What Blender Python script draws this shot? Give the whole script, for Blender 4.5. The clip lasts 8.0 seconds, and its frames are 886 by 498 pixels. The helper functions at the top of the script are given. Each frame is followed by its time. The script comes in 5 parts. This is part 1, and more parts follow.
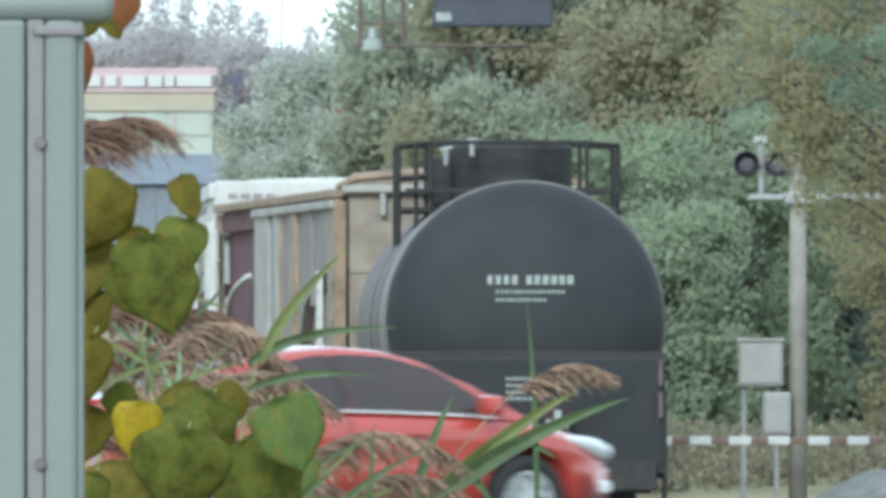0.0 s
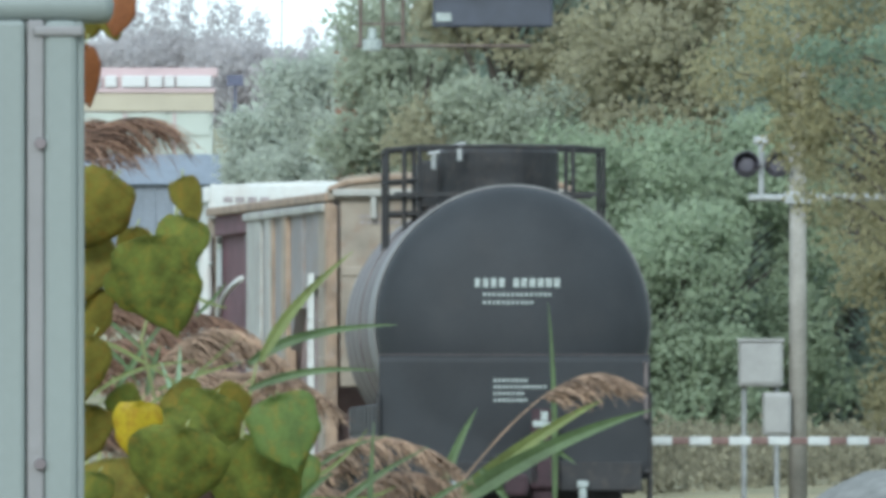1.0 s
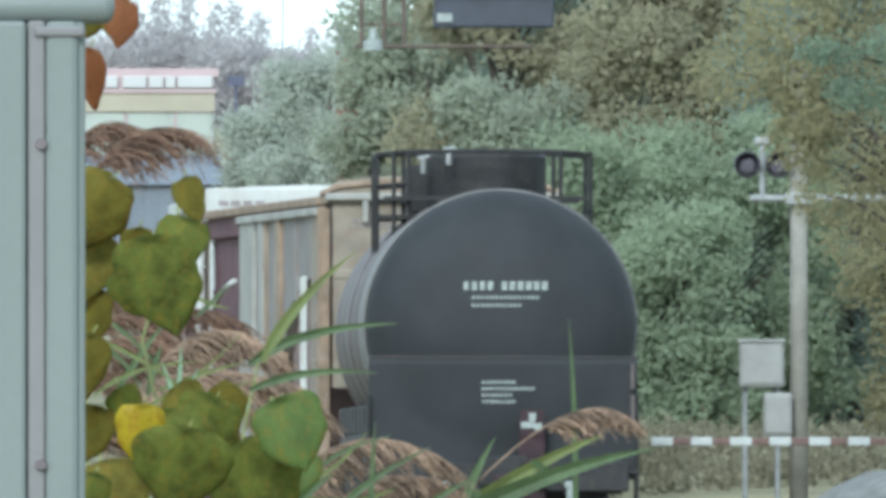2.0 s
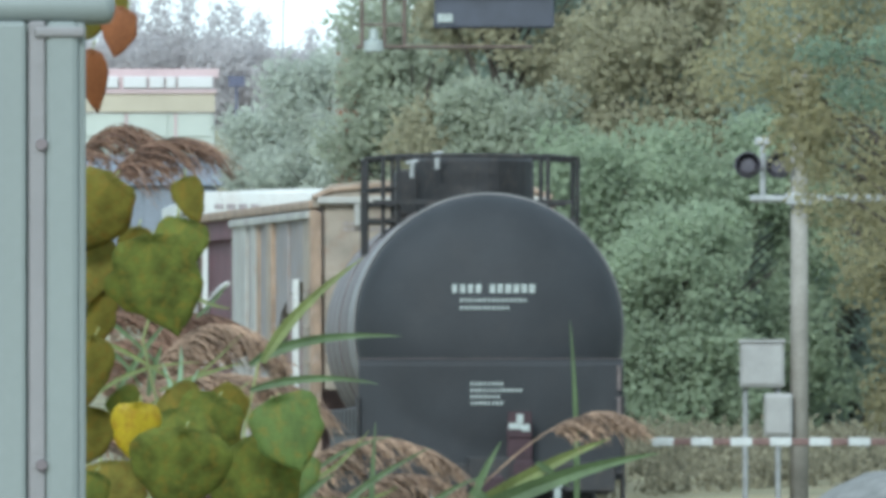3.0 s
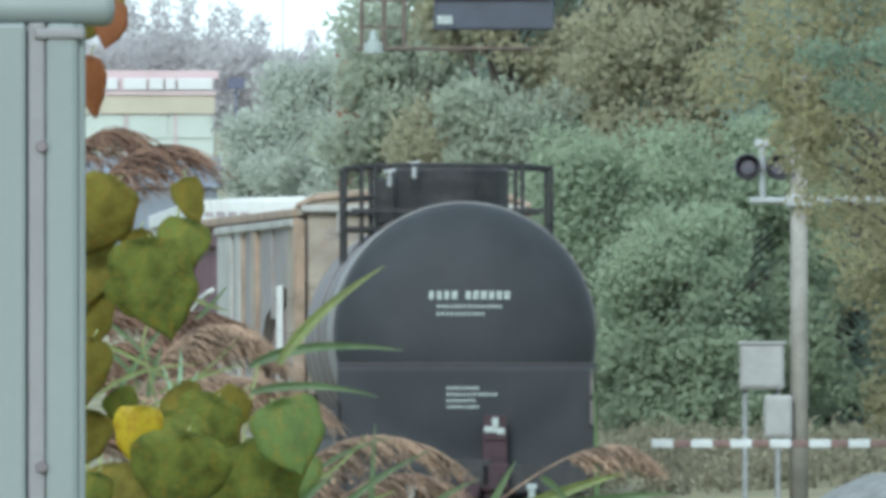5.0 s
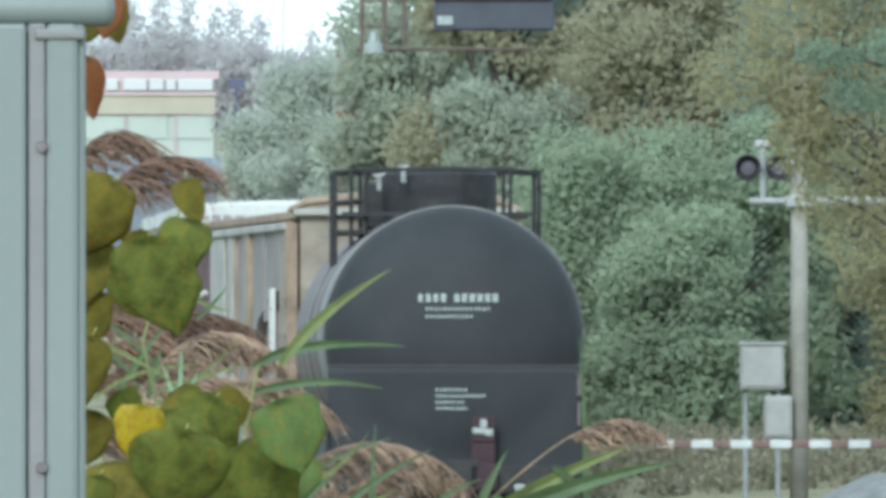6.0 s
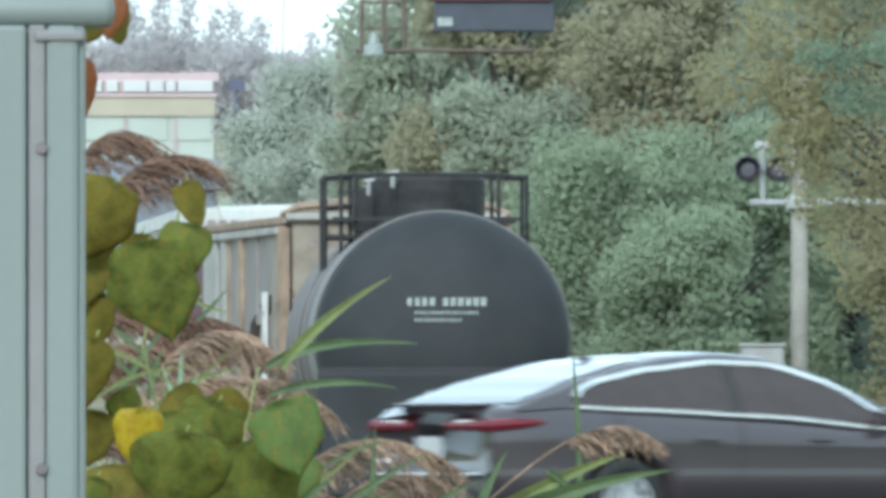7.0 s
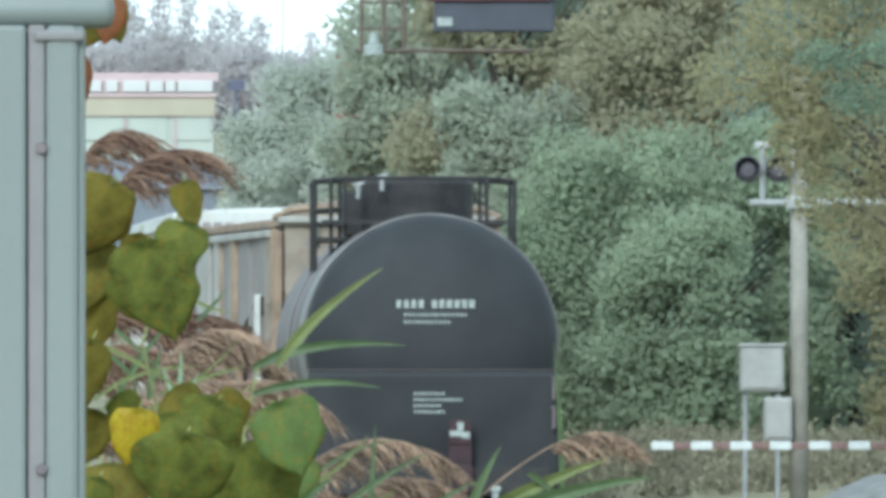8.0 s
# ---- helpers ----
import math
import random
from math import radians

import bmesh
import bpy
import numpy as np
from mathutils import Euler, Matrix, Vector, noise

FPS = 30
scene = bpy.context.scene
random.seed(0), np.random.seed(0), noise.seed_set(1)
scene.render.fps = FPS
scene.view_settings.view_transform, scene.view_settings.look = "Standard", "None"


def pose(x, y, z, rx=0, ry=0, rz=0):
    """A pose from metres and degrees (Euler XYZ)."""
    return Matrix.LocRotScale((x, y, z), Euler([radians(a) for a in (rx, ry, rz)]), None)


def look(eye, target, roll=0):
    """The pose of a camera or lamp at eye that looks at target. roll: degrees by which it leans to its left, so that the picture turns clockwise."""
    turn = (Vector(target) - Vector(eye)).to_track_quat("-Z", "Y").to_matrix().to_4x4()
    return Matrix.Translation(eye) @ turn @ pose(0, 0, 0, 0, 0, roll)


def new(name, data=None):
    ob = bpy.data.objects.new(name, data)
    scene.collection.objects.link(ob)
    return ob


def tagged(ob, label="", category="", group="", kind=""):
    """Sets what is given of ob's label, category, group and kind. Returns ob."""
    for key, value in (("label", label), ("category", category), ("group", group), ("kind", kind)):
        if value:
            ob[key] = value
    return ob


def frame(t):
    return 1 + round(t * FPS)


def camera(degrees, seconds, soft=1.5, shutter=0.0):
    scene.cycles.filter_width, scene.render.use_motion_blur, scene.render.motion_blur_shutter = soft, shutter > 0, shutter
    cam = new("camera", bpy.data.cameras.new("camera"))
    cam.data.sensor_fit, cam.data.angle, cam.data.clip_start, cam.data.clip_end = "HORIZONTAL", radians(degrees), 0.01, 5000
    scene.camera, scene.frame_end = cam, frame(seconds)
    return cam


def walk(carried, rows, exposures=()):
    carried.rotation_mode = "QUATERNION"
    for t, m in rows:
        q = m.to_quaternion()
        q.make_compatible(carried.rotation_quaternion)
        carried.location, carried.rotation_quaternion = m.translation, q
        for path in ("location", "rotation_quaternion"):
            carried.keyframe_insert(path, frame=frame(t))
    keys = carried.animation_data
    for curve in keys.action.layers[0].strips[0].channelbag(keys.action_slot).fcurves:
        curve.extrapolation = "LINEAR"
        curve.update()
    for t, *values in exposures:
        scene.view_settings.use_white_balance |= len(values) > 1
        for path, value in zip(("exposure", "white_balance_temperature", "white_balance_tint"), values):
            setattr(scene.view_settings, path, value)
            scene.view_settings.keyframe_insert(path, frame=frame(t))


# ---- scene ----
# Camera: a long lens held at eye height, drifting slightly.
cam = camera(2.2, 8.0, soft=4.4, shutter=0.3)
EYE = (0.0, 0.0, 1.6)


def aim(dx, dz):
    return look(EYE, (dx, 100.0, 2.626 + dz))


PATH = [
    (0.0, aim(0.000, 0.000)), (1.0, aim(0.000, 0.001)), (1.5, aim(-0.002, 0.002)), (3.0, aim(-0.006, 0.005)),
    (3.5, aim(-0.005, 0.004)), (4.0, aim(-0.006, 0.006)), (4.5, aim(-0.005, 0.010)), (6.0, aim(-0.006, 0.015)),
    (6.5, aim(-0.007, 0.017)), (7.0, aim(-0.006, 0.022)), (7.5, aim(-0.007, 0.022)), (8.0, aim(-0.005, 0.022)),
]
walk(cam, PATH, exposures=[(0.0, 0.58, 5620, 1), (3.5, 0.61, 5540, 0), (8.0, 0.65, 5540, -1)])

# Daylight: hazy overcast sky, weak wide sun from behind the viewer.
world = bpy.data.worlds.new("world")
scene.world = world
world.use_nodes = True
wn = world.node_tree.nodes
sky = wn.new("ShaderNodeTexSky")
sky.sky_type = "NISHITA"
sky.sun_disc = False
sky.sun_elevation, sky.sun_rotation = radians(29), radians(193)
sky.air_density, sky.dust_density, sky.ozone_density = 1.0, 1.0, 1.0
# an even white cloud veil over the whole sky
veil = wn.new("ShaderNodeMixRGB")
veil.inputs["Fac"].default_value = 0.72
veil.inputs["Color2"].default_value = (8.6, 9.2, 9.4, 1)
wn["Background"].inputs["Strength"].default_value = 0.125
world.node_tree.links.new(sky.outputs["Color"], veil.inputs["Color1"])
world.node_tree.links.new(veil.outputs["Color"], wn["Background"].inputs["Color"])
sun_data = bpy.data.lights.new("sun", "SUN")
sun_data.energy, sun_data.angle, sun_data.color = 2.0, radians(16), (1.0, 0.95, 0.88)
sun = new("sun", sun_data)
sun.matrix_world = look((-22, -95, 54), (0, 0, 0))


# ---- materials ----
def mat(name, color, rough=0.6, metal=0.0, var=0.25, scale=8.0, fine=60.0, bump=0.15, through_light=0.0, dirt=None, dirt_amount=0.3,
        island=0.0, tint=None, coat=0.0, spec=0.5, grainy=0.25):
    """A surface with stains at one scale, grain at a finer one, and a fine relief."""
    m = bpy.data.materials.new(name)
    m.use_nodes = True
    nt = m.node_tree
    n, ln = nt.nodes, nt.links.new
    b = n["Principled BSDF"]
    tc = n.new("ShaderNodeTexCoord")
    big, small = n.new("ShaderNodeTexNoise"), n.new("ShaderNodeTexNoise")
    big.inputs["Scale"].default_value, big.inputs["Detail"].default_value = scale, 5
    small.inputs["Scale"].default_value, small.inputs["Detail"].default_value = fine, 4
    for t in (big, small):
        ln(tc.outputs["Object"], t.inputs["Vector"])
    ramp = n.new("ShaderNodeValToRGB")
    c = Vector(color)
    ramp.color_ramp.elements[0].color = (*(c * (1 - var)), 1)
    ramp.color_ramp.elements[0].position = 0.3
    ramp.color_ramp.elements[1].color = (*[min(1, v) for v in c * (1 + var)], 1)
    ramp.color_ramp.elements[1].position = 0.7
    ln(big.outputs["Fac"], ramp.inputs["Fac"])
    out = ramp.outputs["Color"]
    if dirt:
        r2 = n.new("ShaderNodeValToRGB")
        r2.color_ramp.elements[0].position, r2.color_ramp.elements[1].position = 0.5, 0.72
        mul = n.new("ShaderNodeMath")
        mul.operation = "MULTIPLY"
        mul.inputs[1].default_value = dirt_amount
        mix = n.new("ShaderNodeMixRGB")
        mix.inputs["Color2"].default_value = (*dirt, 1)
        other = n.new("ShaderNodeTexNoise")
        other.inputs["Scale"].default_value, other.inputs["Detail"].default_value = scale * 2.7, 8
        ln(tc.outputs["Object"], other.inputs["Vector"])
        ln(other.outputs["Fac"], r2.inputs["Fac"])
        ln(r2.outputs["Color"], mul.inputs[0])
        ln(mul.outputs[0], mix.inputs["Fac"])
        ln(out, mix.inputs["Color1"])
        out = mix.outputs["Color"]
    if island:
        geo = n.new("ShaderNodeNewGeometry")
        r3 = n.new("ShaderNodeValToRGB")
        r3.color_ramp.elements[0].color = (1 - island, 1 - island, 1 - island, 1)
        r3.color_ramp.elements[1].color = (*(tint or (1 + island, 1 + island, 1 + island)), 1)
        mm = n.new("ShaderNodeMixRGB")
        mm.blend_type = "MULTIPLY"
        mm.inputs["Fac"].default_value = 1
        ln(geo.outputs["Random Per Island"], r3.inputs["Fac"])
        ln(out, mm.inputs["Color1"])
        ln(r3.outputs["Color"], mm.inputs["Color2"])
        out = mm.outputs["Color"]
    grain = n.new("ShaderNodeMixRGB")
    grain.blend_type = "OVERLAY"
    grain.inputs["Fac"].default_value = grainy
    ln(out, grain.inputs["Color1"])
    ln(small.outputs["Fac"], grain.inputs["Color2"])
    ln(grain.outputs["Color"], b.inputs["Base Color"])
    b.inputs["Roughness"].default_value = rough
    b.inputs["Metallic"].default_value = metal
    b.inputs["Coat Weight"].default_value = coat
    b.inputs["Specular IOR Level"].default_value = spec
    if bump:
        bp = n.new("ShaderNodeBump")
        bp.inputs["Strength"].default_value, bp.inputs["Distance"].default_value = bump, 0.01
        ln(small.outputs["Fac"], bp.inputs["Height"])
        ln(bp.outputs["Normal"], b.inputs["Normal"])
    if through_light:
        tr = n.new("ShaderNodeBsdfTranslucent")
        ln(grain.outputs["Color"], tr.inputs["Color"])
        ms = n.new("ShaderNodeMixShader")
        ms.inputs["Fac"].default_value = through_light
        ln(b.outputs["BSDF"], ms.inputs[1])
        ln(tr.outputs["BSDF"], ms.inputs[2])
        ln(ms.outputs["Shader"], n["Material Output"].inputs["Surface"])
    return m


M = {
    "soil": mat("dry_grass_soil", (0.15, 0.138, 0.075), 0.95, var=0.45, scale=0.35, fine=9, bump=0.6, dirt=(0.30, 0.24, 0.14), dirt_amount=0.7),
    "asphalt": mat("asphalt", (0.055, 0.055, 0.055), 0.9, var=0.2, scale=0.8, fine=40, bump=0.4),
    "ballast": mat("ballast", (0.22, 0.20, 0.18), 0.95, var=0.35, scale=5, fine=18, bump=0.9),
    "gravel": mat("grey_gravel", (0.15, 0.15, 0.142), 0.95, var=0.25, scale=4, fine=20, bump=0.8),
    "steel": mat("rail_steel", (0.16, 0.12, 0.10), 0.5, metal=0.7),
    "tie": mat("tie_wood", (0.07, 0.05, 0.04), 0.9),
    "tank": mat("black_tank_paint", (0.0225, 0.0245, 0.0275), 0.7, spec=0.35, var=0.2, scale=1.2, fine=40, bump=0.05, dirt=(0.05, 0.046, 0.046), dirt_amount=0.15),
    "tank_side": mat("dusty_tank_side", (0.085, 0.070, 0.068), 0.6, var=0.3, scale=1.5, fine=30, bump=0.08, dirt=(0.16, 0.13, 0.12), dirt_amount=0.6),
    "band": mat("dusty_sky_sheen_band", (0.14, 0.135, 0.13), 0.6, var=0.25, scale=2),
    "black": mat("black_underframe", (0.014, 0.014, 0.015), 0.7, var=0.4, scale=4, dirt=(0.06, 0.045, 0.035), dirt_amount=0.4),
    "rust": mat("rusty_red_steel", (0.030, 0.014, 0.018), 0.8, var=0.4, scale=6),
    "chord": mat("grimy_brown_top_chord", (0.23, 0.165, 0.115), 0.8, var=0.35, scale=3, dirt=(0.32, 0.27, 0.23), dirt_amount=0.5),
    "letter": mat("white_stencil_paint", (0.27, 0.30, 0.285), 0.6, var=0.35, scale=30),
    "hopper": mat("weathered_grey_hopper_paint", (0.19, 0.176, 0.172), 0.7, var=0.2, scale=1.4, fine=20, bump=0.1, dirt=(0.20, 0.13, 0.09), dirt_amount=0.55),
    "rib": mat("tan_grey_hopper_rib", (0.24, 0.205, 0.162), 0.7, var=0.25, scale=2, dirt=(0.20, 0.12, 0.08), dirt_amount=0.5),
    "flange": mat("pale_grey_flange", (0.30, 0.295, 0.27), 0.7, var=0.2, scale=2, dirt=(0.24, 0.18, 0.14), dirt_amount=0.4),
    "whitecar": mat("white_railcar_paint", (0.50, 0.51, 0.49), 0.6, var=0.12, scale=1.2, dirt=(0.35, 0.28, 0.24), dirt_amount=0.4),
    "text_dark": mat("faded_dark_lettering", (0.25, 0.22, 0.22), 0.7),
    "maroon": mat("dark_red_steel_and_bay_shade", (0.09, 0.035, 0.045), 0.75, var=0.3, scale=3),
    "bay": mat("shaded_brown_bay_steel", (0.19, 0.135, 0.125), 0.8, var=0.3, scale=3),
    "wood_pole": mat("weathered_grey_pole", (0.27, 0.255, 0.225), 0.85, var=0.2, scale=3, fine=25, bump=0.4),
    "galv": mat("galvanised_steel", (0.30, 0.31, 0.305), 0.5, metal=0.3, var=0.15),
    "silver": mat("silver_cabinet_paint", (0.27, 0.268, 0.255), 0.5, var=0.1, scale=5),
    # hood black lifted to mauve-grey, so the colour carries haze
    "dark_lamp": mat("hazed_black_lamp_hood", (0.085, 0.080, 0.10), 0.6),
    "red_glass": mat("unlit_red_lens", (0.10, 0.012, 0.02), 0.2, var=0.1),
    "blue_lamp": mat("unlit_grey_lens", (0.16, 0.16, 0.20), 0.2, var=0.1),
    "gate_white": mat("white_gate_paint", (0.47, 0.49, 0.48), 0.5, var=0.08),
    "gate_grey": mat("dull_red_gate_paint", (0.16, 0.095, 0.085), 0.6),
    "post": mat("white_powder_coated_metal", (0.172, 0.194, 0.184), 0.6, var=0.03, scale=5, fine=90, bump=0.02, grainy=0.06),
    "post_dark": mat("dull_channel_and_rail_shadow", (0.182, 0.176, 0.176), 0.6, grainy=0.06, var=0.05, scale=9),
    "bolt": mat("rusty_bolt", (0.140, 0.118, 0.122), 0.7),
    "red_paint": mat("red_car_paint", (0.385, 0.050, 0.038), 0.24, metal=0.15, var=0.06, scale=2, bump=0.0, coat=1.0),
    "dark_paint": mat("charcoal_car_paint", (0.040, 0.032, 0.036), 0.3, metal=0.1, var=0.06, scale=2, bump=0.0, coat=0.9),
    "car_glass": mat("tinted_car_glass", (0.045, 0.034, 0.032), 0.10, var=0.1, bump=0.0, spec=0.45),
    "screen": mat("sky_bright_screen_glass", (0.05, 0.055, 0.055), 0.03, var=0.1, bump=0.0, spec=1.0, coat=1.0),
    "chrome": mat("chrome_trim", (0.75, 0.76, 0.75), 0.12, metal=1.0, var=0.03, bump=0.0),
    "tyre": mat("tyre_rubber", (0.02, 0.02, 0.02), 0.85),
    "rim": mat("alloy_rim", (0.55, 0.56, 0.56), 0.3, metal=0.8, var=0.05),
    "plastic": mat("black_plastic", (0.02, 0.02, 0.02), 0.6),
    "tail": mat("red_tail_lens", (0.11, 0.008, 0.014), 0.2, var=0.1, bump=0.0),
    "lamp_clear": mat("clear_headlamp", (0.62, 0.64, 0.64), 0.12, var=0.1, bump=0.0),
    "plate": mat("pale_number_plate", (0.38, 0.38, 0.38), 0.5, var=0.05),
    "stem": mat("reed_stem", (0.24, 0.26, 0.10), 0.7, var=0.25, scale=12),
    "blade": mat("reed_leaf", (0.158, 0.225, 0.105), 0.5, var=0.25, scale=14, fine=150, through_light=0.55, island=0.15),
    "blade_dry": mat("yellowing_reed_leaf", (0.19, 0.225, 0.075), 0.6, var=0.25, scale=14, fine=150, through_light=0.35),
    "blade_pale": mat("pale_young_reed_leaf", (0.30, 0.42, 0.28), 0.6, var=0.25, scale=14, fine=150, through_light=0.4),
    "panicle": mat("brown_reed_plume", (0.25, 0.165, 0.125), 0.85, var=0.35, scale=18, fine=200, through_light=0.25, island=0.65, tint=(1.9, 2.0, 1.8)),
    "plume_red": mat("red_brown_reed_plume", (0.18, 0.102, 0.078), 0.85, var=0.3, scale=25, fine=200, through_light=0.25, island=0.65, tint=(1.75, 1.85, 1.6)),
    "leaf": mat("green_vine_leaf", (0.142, 0.165, 0.034), 0.75, spec=0.2, var=0.5, scale=26, fine=160, through_light=0.5, dirt=(0.27, 0.19, 0.03), dirt_amount=0.6),
    "leaf_olive": mat("olive_vine_leaf", (0.185, 0.165, 0.032), 0.75, spec=0.2, var=0.4, scale=26, fine=160, through_light=0.5, dirt=(0.30, 0.13, 0.02), dirt_amount=0.4),
    "leaf_blue": mat("blue_green_vine_leaf", (0.10, 0.145, 0.036), 0.65, spec=0.3, var=0.3, scale=18, fine=160, through_light=0.3, dirt=(0.23, 0.16, 0.02), dirt_amount=0.6),
    "leaf_yellow": mat("yellow_vine_leaf", (0.46, 0.36, 0.015), 0.55, var=0.15, scale=20, fine=160, through_light=0.5, dirt=(0.34, 0.14, 0.02), dirt_amount=0.5),
    "leaf_orange": mat("orange_vine_leaf", (0.27, 0.105, 0.04), 0.55, var=0.25, scale=20, fine=160, through_light=0.45),
    "bark": mat("bark", (0.075, 0.065, 0.055), 0.9, var=0.3, scale=5, bump=0.5),
    # f_olive to f_far: leaf colours raised well above real foliage to imitate haze
    "f_olive": mat("olive_foliage", (0.335, 0.318, 0.215), 0.75, var=0.16, scale=0.7, fine=6, bump=0, through_light=0.6, island=0.14, tint=(1.18, 1.18, 1.15)),
    "f_yellow": mat("yellowing_foliage", (0.295, 0.28, 0.168), 0.75, var=0.16, scale=0.7, fine=6, bump=0, through_light=0.6, island=0.12, tint=(1.2, 1.16, 1.06)),
    "f_green": mat("green_foliage", (0.295, 0.35, 0.24), 0.75, var=0.16, scale=0.7, fine=6, bump=0, through_light=0.6, island=0.14, tint=(1.18, 1.18, 1.15)),
    "f_dark": mat("dark_green_foliage", (0.27, 0.325, 0.27), 0.75, var=0.16, scale=0.7, fine=6, bump=0, through_light=0.6, island=0.14, tint=(1.18, 1.18, 1.15)),
    "f_blue": mat("blue_green_foliage", (0.175, 0.225, 0.160), 0.7, var=0.25, scale=1.5, fine=6, bump=0, through_light=0.6, island=0.15, tint=(1.2, 1.25, 1.2)),
    "f_pale": mat("hazed_grey_green_foliage", (0.43, 0.46, 0.40), 0.8, var=0.12, scale=0.7, fine=5, bump=0, through_light=0.6, island=0.14, tint=(1.18, 1.18, 1.15)),
    "f_mist": mat("hazed_soft_green_foliage", (0.34, 0.37, 0.285), 0.75, var=0.2, scale=0.7, fine=6, bump=0, through_light=0.6, island=0.14, tint=(1.18, 1.18, 1.15)),
    "f_far": mat("hazed_far_wood_foliage", (0.53, 0.505, 0.505), 0.85, var=0.08, scale=0.3, fine=3, bump=0, through_light=0.6, island=0.1, tint=(1.1, 1.1, 1.1)),
    "f_red": mat("rusty_autumn_foliage", (0.30, 0.13, 0.085), 0.75, var=0.35, scale=2, fine=6, bump=0, through_light=0.55, island=0.4),
    "dry_grass": mat("dry_grass", (0.20, 0.185, 0.125), 0.9, var=0.3, scale=0.8, fine=8, bump=0, through_light=0.4, island=0.35),
    "white_roof": mat("white_metal_roof", (0.47, 0.47, 0.465), 0.5, var=0.05, scale=0.5, bump=0),
    "cream": mat("cream_siding", (0.36, 0.325, 0.25), 0.7, var=0.1, scale=0.6, bump=0),
    "pale_wall": mat("pale_green_wall", (0.36, 0.39, 0.35), 0.7, var=0.08, scale=0.6, bump=0),
    "pink_band": mat("faded_pink_fascia", (0.40, 0.31, 0.31), 0.7, var=0.1, scale=0.6, bump=0),
    "navy": mat("dark_blue_panel", (0.07, 0.075, 0.12), 0.6),
    "shed": mat("blue_grey_sheet_metal", (0.15, 0.17, 0.20), 0.6, var=0.15, scale=0.6, fine=9, bump=0.1),
    "board": mat("dark_signal_board", (0.035, 0.040, 0.055), 0.6, var=0.3, scale=2),
    "grille": mat("brown_steel_catwalk", (0.10, 0.075, 0.06), 0.7, var=0.2),
}


# ---- mesh tools ----
def mesh_ob(name, bm, material, smooth=False):
    me = bpy.data.meshes.new(name)
    bm.normal_update()
    bm.to_mesh(me)
    bm.free()
    me.materials.append(M[material])
    if smooth:
        me.polygons.foreach_set("use_smooth", [True] * len(me.polygons))
    return new(name, me)


def part(name, bm, material, parent, label="", at=None, smooth=False):
    ob = mesh_ob(name, bm, material, smooth)
    ob.parent = parent
    if at is not None:
        ob.location = at
    return tagged(ob, label)


def thing(name, place, label, category, group="", kind="", rz=0.0):
    e = new(name)
    e.location, e.rotation_euler = place, (0, 0, radians(rz))
    return tagged(e, label, category, group, kind)


def box(bm, center, size, bevel=0.0, m=None):
    r = bmesh.ops.create_cube(bm, size=1.0)
    mt = Matrix.Translation(center) @ Matrix.Diagonal((*size, 1))
    bmesh.ops.transform(bm, matrix=(m @ mt) if m else mt, verts=r["verts"])
    if bevel:
        es = {e for v in r["verts"] for e in v.link_edges}
        bmesh.ops.bevel(bm, geom=list(es), offset=bevel, segments=2, affect="EDGES", profile=0.5)
    return bm


def prism(bm, outline, half):
    """A side outline of (y, z) pairs carried across from -half to half in x."""
    a, b = [[bm.verts.new((x, y, z)) for y, z in outline] for x in (-half, half)]
    bm.faces.new(a)
    bm.faces.new(b[::-1])
    for k in range(len(a)):
        q = (k + 1) % len(a)
        bm.faces.new((a[q], a[k], b[k], b[q]))
    bmesh.ops.recalc_face_normals(bm, faces=bm.faces)
    return bm


def one_box(center, size, bevel=0.0):
    return box(bmesh.new(), center, size, bevel)


def cyl(bm, a, b, r, r2=None, seg=12):
    a, b = Vector(a), Vector(b)
    d = b - a
    q = d.to_track_quat("Z", "Y").to_matrix().to_4x4()
    bmesh.ops.create_cone(bm, cap_ends=True, segments=seg, radius1=r, radius2=r if r2 is None else r2, depth=d.length,
                          matrix=Matrix.Translation((a + b) / 2) @ q)
    return bm


def one_cyl(a, b, r, r2=None, seg=12):
    return cyl(bmesh.new(), a, b, r, r2, seg)


def tube(bm, pts, radii, seg=6, flat=1.0):
    """A closed tapering tube through the points."""
    pts = [Vector(p) for p in pts]
    rings = []
    for i, p in enumerate(pts):
        d = (pts[min(i + 1, len(pts) - 1)] - pts[max(i - 1, 0)]).normalized()
        side = d.cross(Vector((0, 1, 0)))
        side = side.normalized() if side.length > 0.05 else d.cross(Vector((1, 0, 0))).normalized()
        up = d.cross(side)
        r = radii[i] if hasattr(radii, "__len__") else radii
        rings.append([bm.verts.new(p + side * math.cos(a) * r + up * math.sin(a) * r * flat)
                      for a in [2 * math.pi * k / seg for k in range(seg)]])
    for r0, r1 in zip(rings, rings[1:]):
        for k in range(seg):
            bm.faces.new((r0[k], r0[(k + 1) % seg], r1[(k + 1) % seg], r1[k]))
    bm.faces.new(rings[0][::-1])
    bm.faces.new(rings[-1])
    return bm


def lathe(bm, profile, axis_m, seg=32, caps=True):
    """Turn (r, h) pairs about the z axis of axis_m."""
    rings = []
    for r, h in profile:
        rings.append([bm.verts.new(axis_m @ Vector((r * math.cos(a), r * math.sin(a), h)))
                      for a in [2 * math.pi * k / seg for k in range(seg)]])
    for r0, r1 in zip(rings, rings[1:]):
        for k in range(seg):
            bm.faces.new((r0[k], r0[(k + 1) % seg], r1[(k + 1) % seg], r1[k]))
    if caps:
        bm.faces.new(rings[0][::-1])
        bm.faces.new(rings[-1])
    return bm


